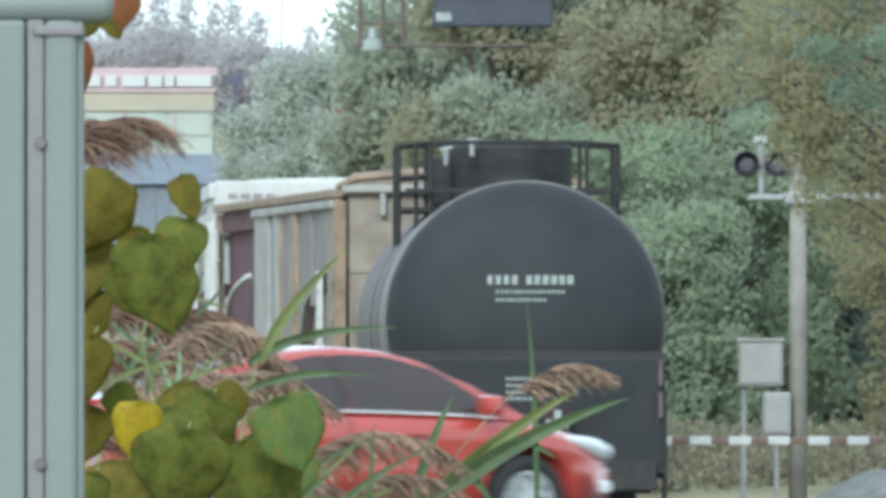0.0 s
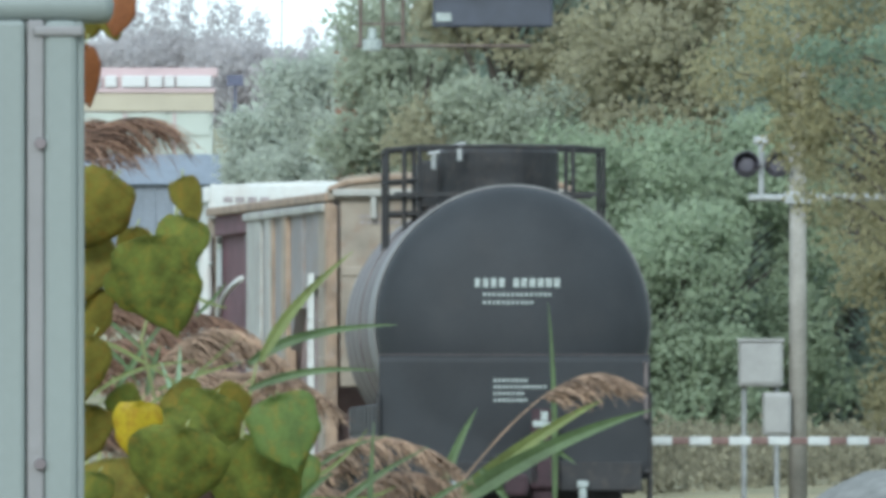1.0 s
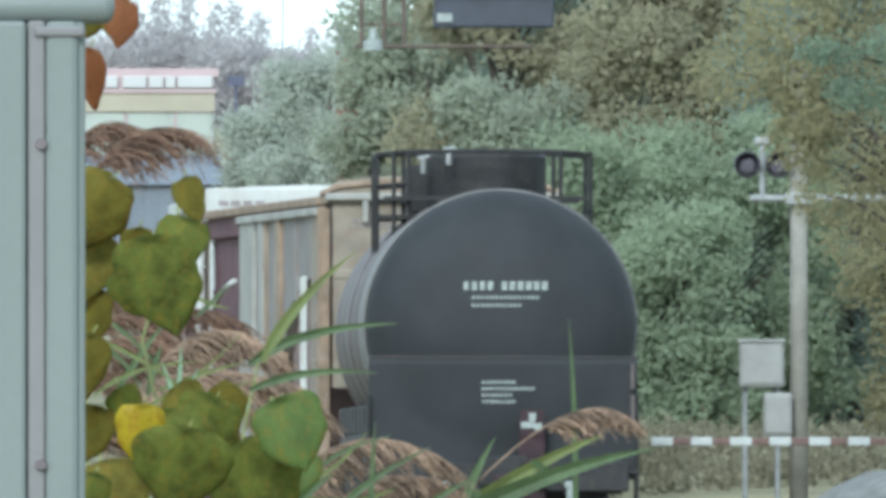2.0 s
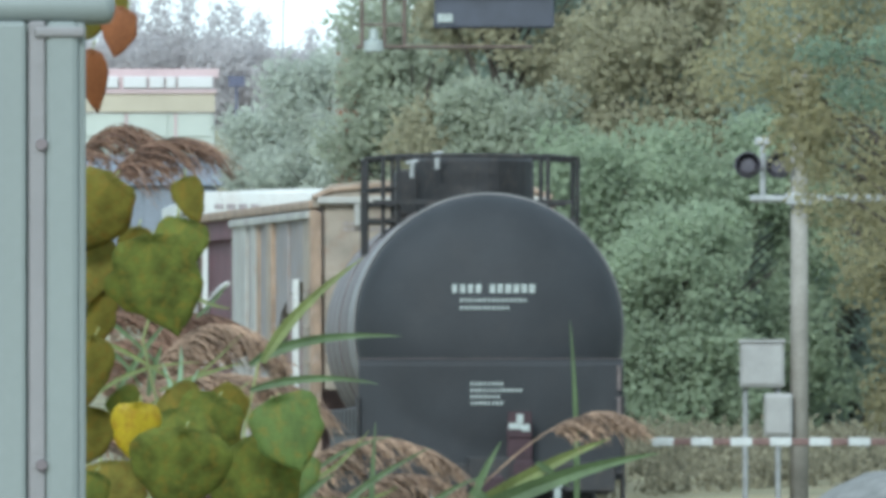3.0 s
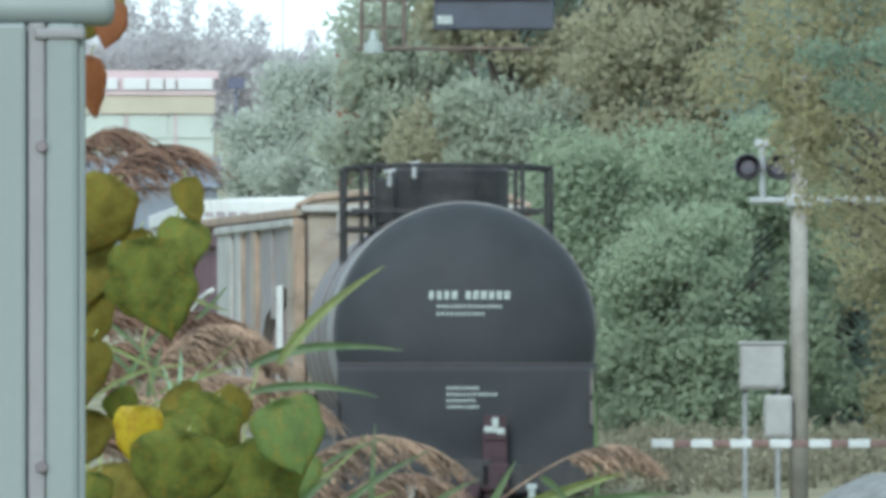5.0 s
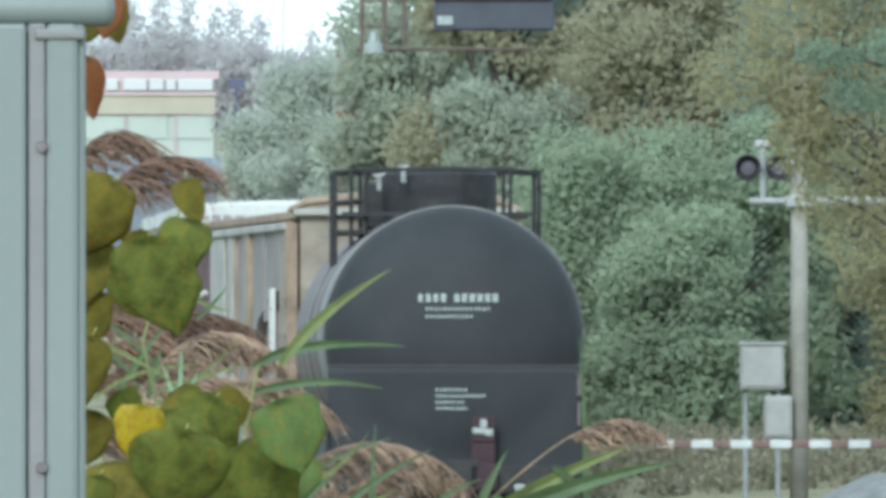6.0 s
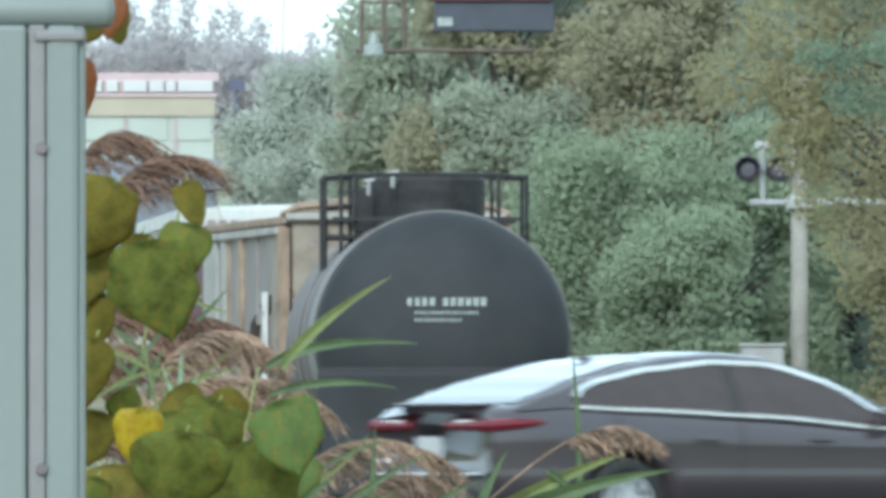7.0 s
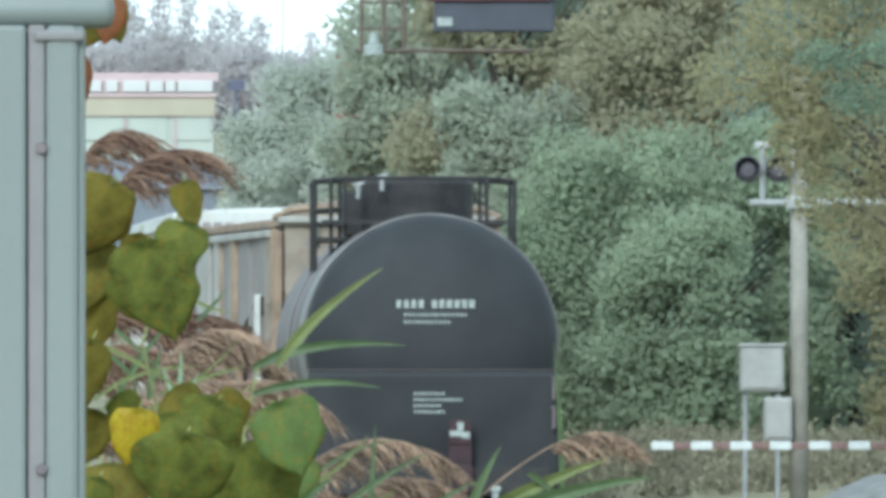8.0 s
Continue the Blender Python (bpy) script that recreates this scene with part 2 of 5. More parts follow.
def bezier(p0, p1, p2, n):
    p0, p1, p2 = Vector(p0), Vector(p1), Vector(p2)
    return [p0 * (1 - t) ** 2 + p1 * 2 * t * (1 - t) + p2 * t * t for t in [i / (n - 1) for i in range(n)]]


# ---- ground, road, track ----
ROAD = (0.62, 167.4)
RC, RS = math.cos(radians(35)), math.sin(radians(35))


def smooth01(a, b, v):
    t = min(1, max(0, (v - a) / (b - a)))
    return t * t * (3 - 2 * t)


def ground_z(x, y):
    z = 0.95 * smooth01(20, 140, y)
    edge = 2.2 - 2.0 * smooth01(275, 310, y)
    low = -0.55 * smooth01(205, 235, y) * (1 - smooth01(edge, edge + 2.0, x))
    bank = (0.25 + 0.9 * smooth01(280, 330, y)) * smooth01(205, 270, y) * smooth01(edge, edge + 2.0, x)
    hill = 0.025 * max(0, min(y, 950) - 335)
    z += low * (1 - smooth01(330, 380, y)) + bank + hill
    u = -(x - ROAD[0]) * RS + (y - ROAD[1]) * RC
    k = 1 - smooth01(4.2, 14, abs(u))
    return z * (1 - k) + 1.13 * k


def build_ground():
    bm = bmesh.new()
    xs = [-1500, -700, -350, -180, -110, -80, -60, -45] + [-34 + 2 * i for i in range(15)] + [-4 + 0.8 * i for i in range(16)] + \
         [9 + 2.5 * i for i in range(12)] + [45, 60, 80, 110, 180, 350, 700, 1500]
    ys = [-300, -120, -50, -20] + [5 * i for i in range(25)] + [125 + 3 * i for i in range(75)] + [355, 365, 380, 400, 430, 470, 520, 580, 650, 740, 850, 950, 1200, 1800, 3000]
    rows = [[bm.verts.new((x, y, ground_z(x, y) + 0.05 * noise.noise(Vector((x * 0.3, y * 0.1, 0))) * (abs(-(x - ROAD[0]) * RS + (y - ROAD[1]) * RC) > 6)))
             for x in xs] for y in ys]
    for a, b in zip(rows, rows[1:]):
        for i in range(len(xs) - 1):
            bm.faces.new((a[i], a[i + 1], b[i + 1], b[i]))
    tagged(mesh_ob("ground", bm, "soil", True), "dry grassy ground rising to a wooded bank", "ground", kind="structure")
    bm = bmesh.new()
    box(bm, (0, 0, -0.12), (260, 7.0, 0.32))
    road = mesh_ob("road", bm, "asphalt")
    road.location, road.rotation_euler = (*ROAD, 1.13), (0, 0, radians(35))
    tagged(road, "grey asphalt road crossing before the railway", "road", kind="structure")


def track_x(y):
    """Centre line of the track, curving gently away to the west."""
    d = y - 260.0
    return 0.955 - 0.033 * d - 0.00035 * d * d * (1 if d > 0 else 0)


RAIL_Z = 0.76


def build_track():
    ys = [222 + 6 * i for i in range(24)]
    bm = bmesh.new()
    prof = [(-2.6, -0.75), (-1.5, -0.17), (1.5, -0.17), (2.6, -0.75)]
    rings = [[bm.verts.new((track_x(y) + a, y, RAIL_Z + h)) for a, h in prof] for y in ys]
    for r0, r1 in zip(rings, rings[1:]):
        for k in range(3):
            bm.faces.new((r0[k], r0[k + 1], r1[k + 1], r1[k]))
    bed = tagged(mesh_ob("track_bed", bm, "ballast"), "grey stone ballast bed of the railway track", "railway track", kind="structure")
    for side in (-0.75, 0.75):
        bm = bmesh.new()
        tube(bm, [(track_x(y) + side, y, RAIL_Z - 0.08) for y in ys], 0.08, 6)
        part("rail", bm, "steel", bed)
    tie = one_box((0, 0, 0), (2.6, 0.23, 0.16), 0.01)
    first = part("tie", tie, "tie", bed, at=(track_x(224), 224, RAIL_Z - 0.20))
    for i in range(1, 150):
        o = new("tie", first.data)
        y = 224 + 0.85 * i
        o.parent, o.location = bed, (track_x(y), y, RAIL_Z - 0.20)


build_ground()
build_track()


# ---- train ----
def truck_parts(owner, y, z=0.0):
    """Two axles with wheels, side frames and a bolster under a rail car."""
    bm = bmesh.new()
    for sx in (-0.98, 0.98):
        box(bm, (sx, y, 0.52), (0.12, 2.3, 0.22), 0.03)
        for dy in (-0.9, 0.9):
            box(bm, (sx, y + dy, 0.45), (0.2, 0.32, 0.3), 0.03)
    box(bm, (0, y, 0.55), (2.1, 0.4, 0.28), 0.03)
    truck = part("truck_frame", bm, "black", owner)
    for dy in (-0.9, 0.9):
        bm = bmesh.new()
        cyl(bm, (-1.05, y + dy, 0.46), (1.05, y + dy, 0.46), 0.08, seg=8)
        for sx in (-0.75, 0.75):
            cyl(bm, (sx - 0.06, y + dy, 0.46), (sx + 0.06, y + dy, 0.46), 0.46, seg=24)
        part("wheelset", bm, "black", truck)


def letter_bars(owner, x0, x1, y, z, h, count, seed, material="letter", back=None, name="lettering"):
    """A row of short bars standing for stencilled writing."""
    rnd = random.Random(seed)
    bm = bmesh.new()
    w = (x1 - x0) / count
    for i in range(count):
        cx = x0 + w * (i + 0.5)
        yy = y(cx, z) if callable(y) else y
        box(bm, (cx, yy, z), (w * rnd.uniform(0.55, 0.75), 0.012, h))
    return tagged(part(name, bm, material, owner, "white stencilled lettering" if material == "letter" else "faded dark lettering"), kind="stuff")


def tank_car():
    """Origin on the rail under the end of the tank that faces the road; the car runs along +y."""
    t = thing("tank_car", (0, 0, 0), "black railway tank car with white stencilled end and railed top platform", "rail car")
    R, zc, L = 1.56, 2.70, 17.0
    axis = Matrix.Translation((0, 0, zc)) @ Matrix.Rotation(radians(-90), 4, "X")
    head = [(R * math.sin(a), 0.72 - 0.72 * math.cos(a)) for a in [radians(90) * i / 16 for i in range(1, 17)]]
    bm = lathe(bmesh.new(), head + [(R, 1.0)], axis, 72)
    part("tank_head", bm, "tank", t, "glossy black domed end", smooth=True)
    # first course is paler: grazing skylight is put into its colour
    for y0, y1, m in ((1.0, 4.6, "band"), (5.0, 11.4, "tank_side"), (11.8, 13.9, "tank_side"), (14.3, 16.2, "tank_side")):
        bm = lathe(bmesh.new(), [(R, y0), (R + 0.012, y0 + 0.04), (R + 0.012, y1 - 0.04), (R, y1)], axis, 72, False)
        part("shell_course", bm, m, t, "pale dusty jacket course with sky sheen in its colour" if m == "band" else "dusty dark jacket course", smooth=True)
    bm = lathe(bmesh.new(), [(R - 0.01, 1.0), (R - 0.01, L - 0.8), (R * 0.9, L - 0.3), (R * 0.5, L - 0.05), (0.02, L)], axis, 72)
    part("tank_shell", bm, "black", t, "dark inner shell", smooth=True)
    for y in (1.03, 8.3):
        bm = lathe(bmesh.new(), [(R + 0.012, y - 0.07), (R + 0.035, y - 0.05), (R + 0.035, y + 0.05), (R + 0.012, y + 0.07)], axis, 72, False)
        part("jacket_band", bm, "band" if y < 2 else "tank_side", t)

    def head_y(x, z):
        r = min(0.999, math.hypot(x, z - zc) / R)
        return 0.72 - 0.72 * math.sqrt(1 - r * r) - 0.008

    def shield_y(x, z):
        r = min(0.90, math.hypot(x, z - zc) / R)
        return 0.22 - 0.22 * math.sqrt(1 - r * r) - 0.045
    # half-height head shield, dished like the tank's end, with a pale top edge
    bm = bmesh.new()
    front, back = [], []
    for j in range(15):
        z = zc - 0.36 - 1.42 * j / 14
        front.append([bm.verts.new((x, shield_y(x, z), z)) for x in [1.55 * (-1 + i / 12) for i in range(25)]])
        back.append([bm.verts.new((x, shield_y(x, z) + 0.02, z)) for x in [1.55 * (-1 + i / 12) for i in range(25)]])
    for j in range(14):
        for i in range(24):
            bm.faces.new((front[j][i], front[j + 1][i], front[j + 1][i + 1], front[j][i + 1]))
            bm.faces.new((back[j][i], back[j][i + 1], back[j + 1][i + 1], back[j + 1][i]))
    for i in range(24):
        bm.faces.new((front[0][i], front[0][i + 1], back[0][i + 1], back[0][i]))
    shield = part("head_shield", bm, "tank", t, "black half-height shield plate", smooth=True)
    bm = bmesh.new()
    tube(bm, [(1.54 * (-1 + i / 12), shield_y(1.54 * (-1 + i / 12), zc - 0.36) - 0.002, zc - 0.36) for i in range(25)], 0.006, 5)
    part("shield_edge", bm, "tank_side", shield)
    letter_bars(t, -0.47, -0.10, head_y, zc + 0.46, 0.10, 4, 3)
    letter_bars(t, -0.03, 0.53, head_y, zc + 0.46, 0.10, 6, 5)
    letter_bars(t, -0.37, 0.43, head_y, zc + 0.325, 0.036, 15, 7)
    letter_bars(t, -0.37, 0.22, head_y, zc + 0.235, 0.036, 11, 9)
    for i, w in enumerate((0.40, 0.62, 0.36, 0.40)):
        letter_bars(t, -0.25, -0.25 + w, lambda x, z: shield_y(x, z) - 0.006, zc - 0.655 - 0.075 * i, 0.034, int(w * 22), 11 + i)
    # placard and its holder
    bm = bmesh.new()
    box(bm, (0.33, -0.225, zc - 1.13), (0.28, 0.02, 0.30), 0.004)
    part("placard_holder", bm, "rust", t)
    bm = bmesh.new()
    box(bm, (0.33, -0.245, zc - 1.06), (0.08, 0.014, 0.10))
    box(bm, (0.28, -0.245, zc - 1.15), (0.16, 0.014, 0.07))
    box(bm, (0.40, -0.245, zc - 1.17), (0.09, 0.014, 0.08))
    part("placard", bm, "letter", t, "torn white paper placard")
    # sill, draft gear, coupler, brake gear at the end
    bm = bmesh.new()
    box(bm, (0, 8.5, 1.02), (0.55, 17.6, 0.34), 0.02)
    box(bm, (0, 0.0, 0.95), (2.9, 0.25, 0.34), 0.02)
    box(bm, (0, 0.9, 0.72), (2.5, 0.5, 0.5), 0.04)
    box(bm, (0, 1.9, 1.28), (2.5, 0.5, 0.75), 0.03)
    box(bm, (0, 15.1, 1.28), (2.5, 0.5, 0.75), 0.03)
    part("underframe", bm, "black", t)
    bm = bmesh.new()
    box(bm, (0.33, -0.16, 1.08), (0.30, 0.10, 1.0), 0.03)
    box(bm, (0.32, -0.20, 0.98), (0.36, 0.2, 0.35), 0.04)
    box(bm, (0.0, -0.55, 0.85), (0.26, 0.75, 0.26), 0.05)
    part("coupler", bm, "rust", t, "rust-red coupler and draft gear")
    for sx in (-1, 1):
        bm = bmesh.new()
        for dy in (0.0, 0.42):
            cyl(bm, (sx * 1.55, dy, 0.45), (sx * 1.55, dy, 1.9), 0.022, seg=8)
        for k in range(5):
            cyl(bm, (sx * 1.55, 0.0, 0.5 + 0.32 * k), (sx * 1.55, 0.42, 0.5 + 0.32 * k), 0.02, seg=8)
        cyl(bm, (sx * 1.55, 0.0, 1.0), (sx * 1.15, 0.0, 1.0), 0.03, seg=8)
        part("end_ladder", bm, "black", t)
        bm = bmesh.new()
        cyl(bm, (sx * 0.72 + 0.05, -0.22, 0.42), (sx * 0.72 + 0.05, -0.22, 0.84), 0.045, seg=8)
        box(bm, (sx * 0.72 + 0.05, -0.22, 0.86), (0.13, 0.1, 0.08), 0.02)
        part("white_step_post", bm, "letter", t, "white painted step post")
    bm = bmesh.new()
    for sx in (-1.3, 1.3):
        box(bm, (sx, 8.5, 1.15), (0.10, 15.6, 0.12))
    part("running_rail", bm, "black", t)
    for sx in (-1.46, 1.46):
        bm = bmesh.new()
        box(bm, (sx, 8.9, 1.32), (0.10, 14.2, 0.50), 0.02)
        for k in range(8):
            box(bm, (sx, 2.4 + 1.85 * k, 1.62), (0.14, 0.8, 0.34), 0.03)
            box(bm, (sx * 0.97, 2.4 + 1.85 * k, 0.95), (0.10, 0.5, 0.4), 0.03)
        part("side_gear", bm, "black", t, "black side sill with brackets and brake gear")
    for z in (1.62, 1.98):
        iron = [(1.46, 0.28, z), (1.50, -0.02, z), (1.50, -0.02, z + 0.26), (1.46, 0.28, z + 0.26)]
        part("grab_iron", tube(bmesh.new(), iron, 0.024, 6), "tank_side", t, "dusty grab iron")
    truck_parts(t, 2.0)
    truck_parts(t, 15.0)
    # top fittings: manway housing, platform, railings, ladders
    top = zc + R
    bm = bmesh.new()
    lathe(bm, [(0.72, 0), (0.72, 0.60), (0.68, 0.66), (0.02, 0.69)], Matrix.Translation((0.05, 8.4, top - 0.10)), 32)
    part("manway_housing", bm, "black", t, smooth=False)
    part("fittings_box", one_box((-0.72, 8.7, top + 0.12), (0.34, 0.9, 0.58), 0.04), "black", t)
    for vx, vy, vz in ((-0.42, 7.55, top + 0.52), (-0.72, 7.7, top + 0.42)):
        bm = one_cyl((vx, vy, vz - 0.12), (vx, vy, vz + 0.06), 0.03, seg=10)
        cyl(bm, (vx - 0.07, vy, vz + 0.06), (vx + 0.07, vy, vz + 0.08), 0.02, seg=8)
        part("valve", bm, "galv", t, "pale valve cap")
    bm = bmesh.new()
    for sx in (-1.02, 1.02):
        box(bm, (sx, 8.5, top - 0.22), (0.46, 2.6, 0.05))
    for sy in (7.2, 9.8):
        box(bm, (0, sy, top + 0.0), (2.4, 0.3, 0.05))
    part("platform", bm, "black", t)
    zt = top + 0.555
    for name, x, y, zb in (("railing_post", -0.90, 7.2, top - 0.35), ("railing_post", 0.90, 7.2, top - 0.35),
                           ("railing_post", -0.90, 9.8, top - 0.35), ("railing_post", 0.90, 9.8, top - 0.35),
                           ("railing_post", -1.27, 7.6, top - 0.78), ("railing_post", 1.27, 7.6, top - 0.78),
                           ("railing_post", -1.27, 9.4, top - 0.78), ("railing_post", 1.27, 9.4, top - 0.78),
                           ("railing_post", -1.08, 7.2, top - 0.6)):
        part(name, one_cyl((x, y, zb), (x, y, zt), 0.027, seg=8), "black", t)
    for z in (zt, zt - 0.38):
        for sx in ((-1, 1) if z == zt else (-1,)):
            bm = bmesh.new()
            pts = [(sx * 0.90, 7.2, z), (sx * 1.27, 7.6, z - 0.03), (sx * 1.27, 9.4, z - 0.03), (sx * 0.90, 9.8, z)]
            tube(bm, pts, 0.025, 6)
            part("handrail", bm, "black", t)
        if z == zt:
            for y in (7.2, 9.8):
                part("handrail", tube(bmesh.new(), [(-0.90, y, z), (0, y, z + 0.01), (0.90, y, z)], 0.025, 6), "black", t)
    return t


def hopper_car(white=False):
    """Origin on the rail under the near end; the car runs along +y."""
    body_mat, rib_mat = ("whitecar", "whitecar") if white else ("hopper", "rib")
    t = thing("hopper_car", (0, 0, 0), "white covered hopper car with dark open end bay" if white else
              "weathered tan-grey ribbed hopper car coupled behind", "rail car", group="hopper cars of the train")
    W, H, L = 1.50, (4.74 if white else 4.42), 16.2
    ridge = 0.08 if white else -0.03
    bm = bmesh.new()
    if white:
        box(bm, (0, L / 2, H - 0.30), (2 * W, L, 0.56), 0.04)
        box(bm, (0, L / 2, 2.5), (2 * W - 0.5, L - 4.4, 3.0), 0.05)
    else:
        prism(bm, [(0.1, 3.48), (2.5, 3.38), (4.4, 3.05), (5.4, 2.3), (6.1, 1.15), (10.9, 1.15), (10.9, 4.37), (0.1, 4.37)], W - 0.02)
    part("body", bm, body_mat, t)
    bm = bmesh.new()
    prof = [(-W, H - 0.02), (-W * 0.6, H + ridge * 0.7), (0, H + ridge), (W * 0.6, H + ridge * 0.7), (W, H - 0.02)]
    ends = [[bm.verts.new((x, y, z)) for x, z in prof] for y in (0.1, L - 0.1)]
    low = [[bm.verts.new((x, y, H - 0.06)) for x, z in prof] for y in (0.1, L - 0.1)]
    for k in range(4):
        bm.faces.new((ends[0][k], ends[0][k + 1], ends[1][k + 1], ends[1][k]))
        bm.faces.new((low[0][k], low[1][k], low[1][k + 1], low[0][k + 1]))
        for e, o in ((0, 1), (1, 0)):
            bm.faces.new((ends[e][k], low[e][k], low[e][k + 1], ends[e][k + 1]))
    for k in (0, 4):
        bm.faces.new((ends[0][k], ends[1][k], low[1][k], low[0][k]))
    part("roof", bm, body_mat, t)
    for sx in (-1, 1):
        part("top_chord", one_box((sx * (W - 0.02), L / 2, H - (0.10 if white else 0.05)), (0.16 if white else 0.12, L, 0.20 if white else 0.11), 0.02), "whitecar" if white else "chord", t)
        part("side_sill", one_box((sx * (W - 0.04), L / 2, 1.10), (0.18, L, 0.26), 0.03), rib_mat if not white else "maroon", t)
        if white:
            for i in (0, 1, 5, 6):
                part("side_rib", one_box((sx * (W - 0.03), 0.12 + (L - 0.24) * i / 6, 2.70), (0.16, 0.10, 3.1), 0.02), rib_mat, t)
        else:
            for y, wide, m, deep in ((0.14, 0.26, "chord", 0.10), (0.80, 0.75, "rib", 0.08), (3.2, 0.10, "hopper", 0.09), (5.25, 0.30, "chord", 0.13), (5.75, 0.45, "rib", 0.11),
                                     (7.30, 0.25, "chord", 0.08), (7.80, 0.55, "flange", 0.11), (9.75, 1.9, "flange", 0.10), (L - 0.12, 0.22, "rib", 0.10)):
                z0 = 3.02 if 3 < y < 4 else 1.15
                part("side_rib", one_box((sx * (W - 0.03), y, (z0 + 4.30) / 2), (deep, wide, 4.30 - z0), 0.02), m, t)
            part("top_flange", one_box((sx * (W + 0.01), 5.5, H - 0.18), (0.10, 10.6, 0.10), 0.02), "flange", t, "pale flange under the roof edge")
            ladder = [one_cyl((sx * (W + 0.05), y, 1.2), (sx * (W + 0.05), y, 3.45), 0.026, seg=8) for y in (1.45, 1.85)]
            for bm in ladder:
                part("ladder_stile", bm, "whitecar", t, "pale ladder stile")
            for k in range(7):
                part("ladder_rung", one_cyl((sx * (W + 0.05), 1.45, 1.4 + 0.3 * k), (sx * (W + 0.05), 1.85, 1.4 + 0.3 * k), 0.02, seg=6), "whitecar", t)
        if not white:
            for i in range(5):
                part("grab_bar", one_cyl((sx * (W + 0.06), 0.1, 1.5 + 0.45 * i), (sx * (W + 0.06), 0.55, 1.5 + 0.45 * i), 0.018, seg=6), "rib", t)
    if white:
        end = part("end_wall", one_box((0, -0.06, H - 0.32), (2 * W - 0.04, 0.06, 0.70), 0.02), "whitecar", t)
        for k in range(9):
            if k not in (4,):
                part("lettering", one_box((-1.25 + 0.16 * k, -0.096, H - 0.17), (0.12, 0.012, 0.07)), "text_dark", end, "faded dark lettering")
    else:
        # shade of the far bay, put in as solid dark red blocks
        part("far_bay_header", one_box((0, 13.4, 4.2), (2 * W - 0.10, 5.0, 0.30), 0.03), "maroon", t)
        part("far_bay_shade_fill", one_box((0, 13.4, 2.3), (2 * W - 0.30, 5.3, 3.9), 0.03), "maroon", t, "dark red block standing for the shaded bay")
        for z in (1.6, 2.3, 3.0, 3.7):
            part("bay_rung", one_cyl((-W - 0.02, L - 0.6, z), (-W - 0.02, L - 0.05, z), 0.02, seg=6), "letter", t)
        hose = bezier((-W - 0.06, 10.9, 3.47), (-W - 0.10, 13.6, 3.32), (-W - 0.10, 13.8, 2.95), 9) + bezier((-W - 0.10, 13.8, 2.95), (-W - 0.10, 13.7, 2.70), (-W - 0.06, 11.2, 2.40), 9)[1:]
        part("curved_pipe", tube(bmesh.new(), hose, 0.038, 8), "whitecar", t, "pale curved pipe", smooth=True)
        # the end that faces the road: arched cap, flange, panel, and a block for the shaded bay
        arch = [(-W, 4.46), (-W * 0.84, 4.62), (-W * 0.5, 4.67), (0, 4.69), (W * 0.5, 4.67), (W * 0.84, 4.62), (W, 4.46)]
        bm = bmesh.new()
        fr = [[bm.verts.new((x, y, z)) for x, z in [(-W, 4.34)] + arch + [(W, 4.34)]] for y in (-0.04, 0.22)]
        bm.faces.new(fr[0])
        bm.faces.new(fr[1][::-1])
        for k in range(len(fr[0])):
            q = (k + 1) % len(fr[0])
            bm.faces.new((fr[0][q], fr[0][k], fr[1][k], fr[1][q]))
        part("end_cap", bm, "rib", t, "arched tan end cap")
        part("cap_edge", tube(bmesh.new(), [(x, -0.07, z - 0.07 if abs(x) < W else z) for x, z in arch], 0.035, 6), "chord", t, "grimy brown cap edge")
        part("end_flange", one_box((0, -0.09, 4.42), (2 * W - 0.1, 0.12, 0.09), 0.02), "flange", t, "pale end flange")
        panel = part("end_panel", one_box((0, 0.05, 3.20), (2 * W - 0.3, 0.10, 2.30), 0.02), "rib", t)
        for z in (4.06, 4.13):
            for k in range(6):
                part("lettering", one_box((-1.08 + 0.085 * k, -0.006, z), (0.066, 0.012, 0.030)), "text_dark", panel, "faded dark lettering")
        for x in (-0.95, 0.95):
            part("end_bracket", one_box((x, -0.06, 4.24), (0.07, 0.14, 0.28), 0.015), "flange", t)
        # solid block added so that the open bay reads as shaded
        bm = bmesh.new()
        box(bm, (0, 3.2, 2.1), (2.7, 5.2, 2.2), 0.05)
        part("near_bay_fill", bm, "bay", t, "brown block standing for the shaded end bay")
        part("corner_ladder_rail", one_cyl((-W - 0.05, L - 0.35, 1.2), (-W - 0.05, L - 0.35, 4.1), 0.06, seg=8), "whitecar", t)
    # end: posts, cross bars, block for the bay's shade
    for x in (-W + 0.06, -0.55, 0.55, W - 0.06):
        part("end_post", one_box((x, 0.06, 2.62), (0.11 if abs(x) > 1 else 0.12, 0.20, 3.3), 0.02), rib_mat if white or abs(x) < 1 else "chord", t)
    for z in (1.25, 2.2, 3.2, 4.15) if white else (1.25, 3.46):
        part("end_rail", one_box((0, 0.03, z), (2 * W - 0.3, 0.10, 0.12), 0.02), rib_mat, t)
    if white:
        rnd = random.Random(4)
        y = 3.0
        while y < L - 2.5:
            w = rnd.uniform(0.35, 0.6)
            if rnd.random() > 0.2:
                part("lettering", one_box((-W - 0.004, y + w / 2, H - 0.30), (0.012, w * 0.8, 0.10)), "text_dark", t, "faded dark lettering")
            y += w
        # dark red block gives the shade below the white band
        part("bay_shade_fill", one_box((0, L / 2, 2.0), (2 * W - 0.3, L - 1.2, 2.9), 0.02), "maroon", t, "dark red block standing for the shaded bay")
    bm = bmesh.new()
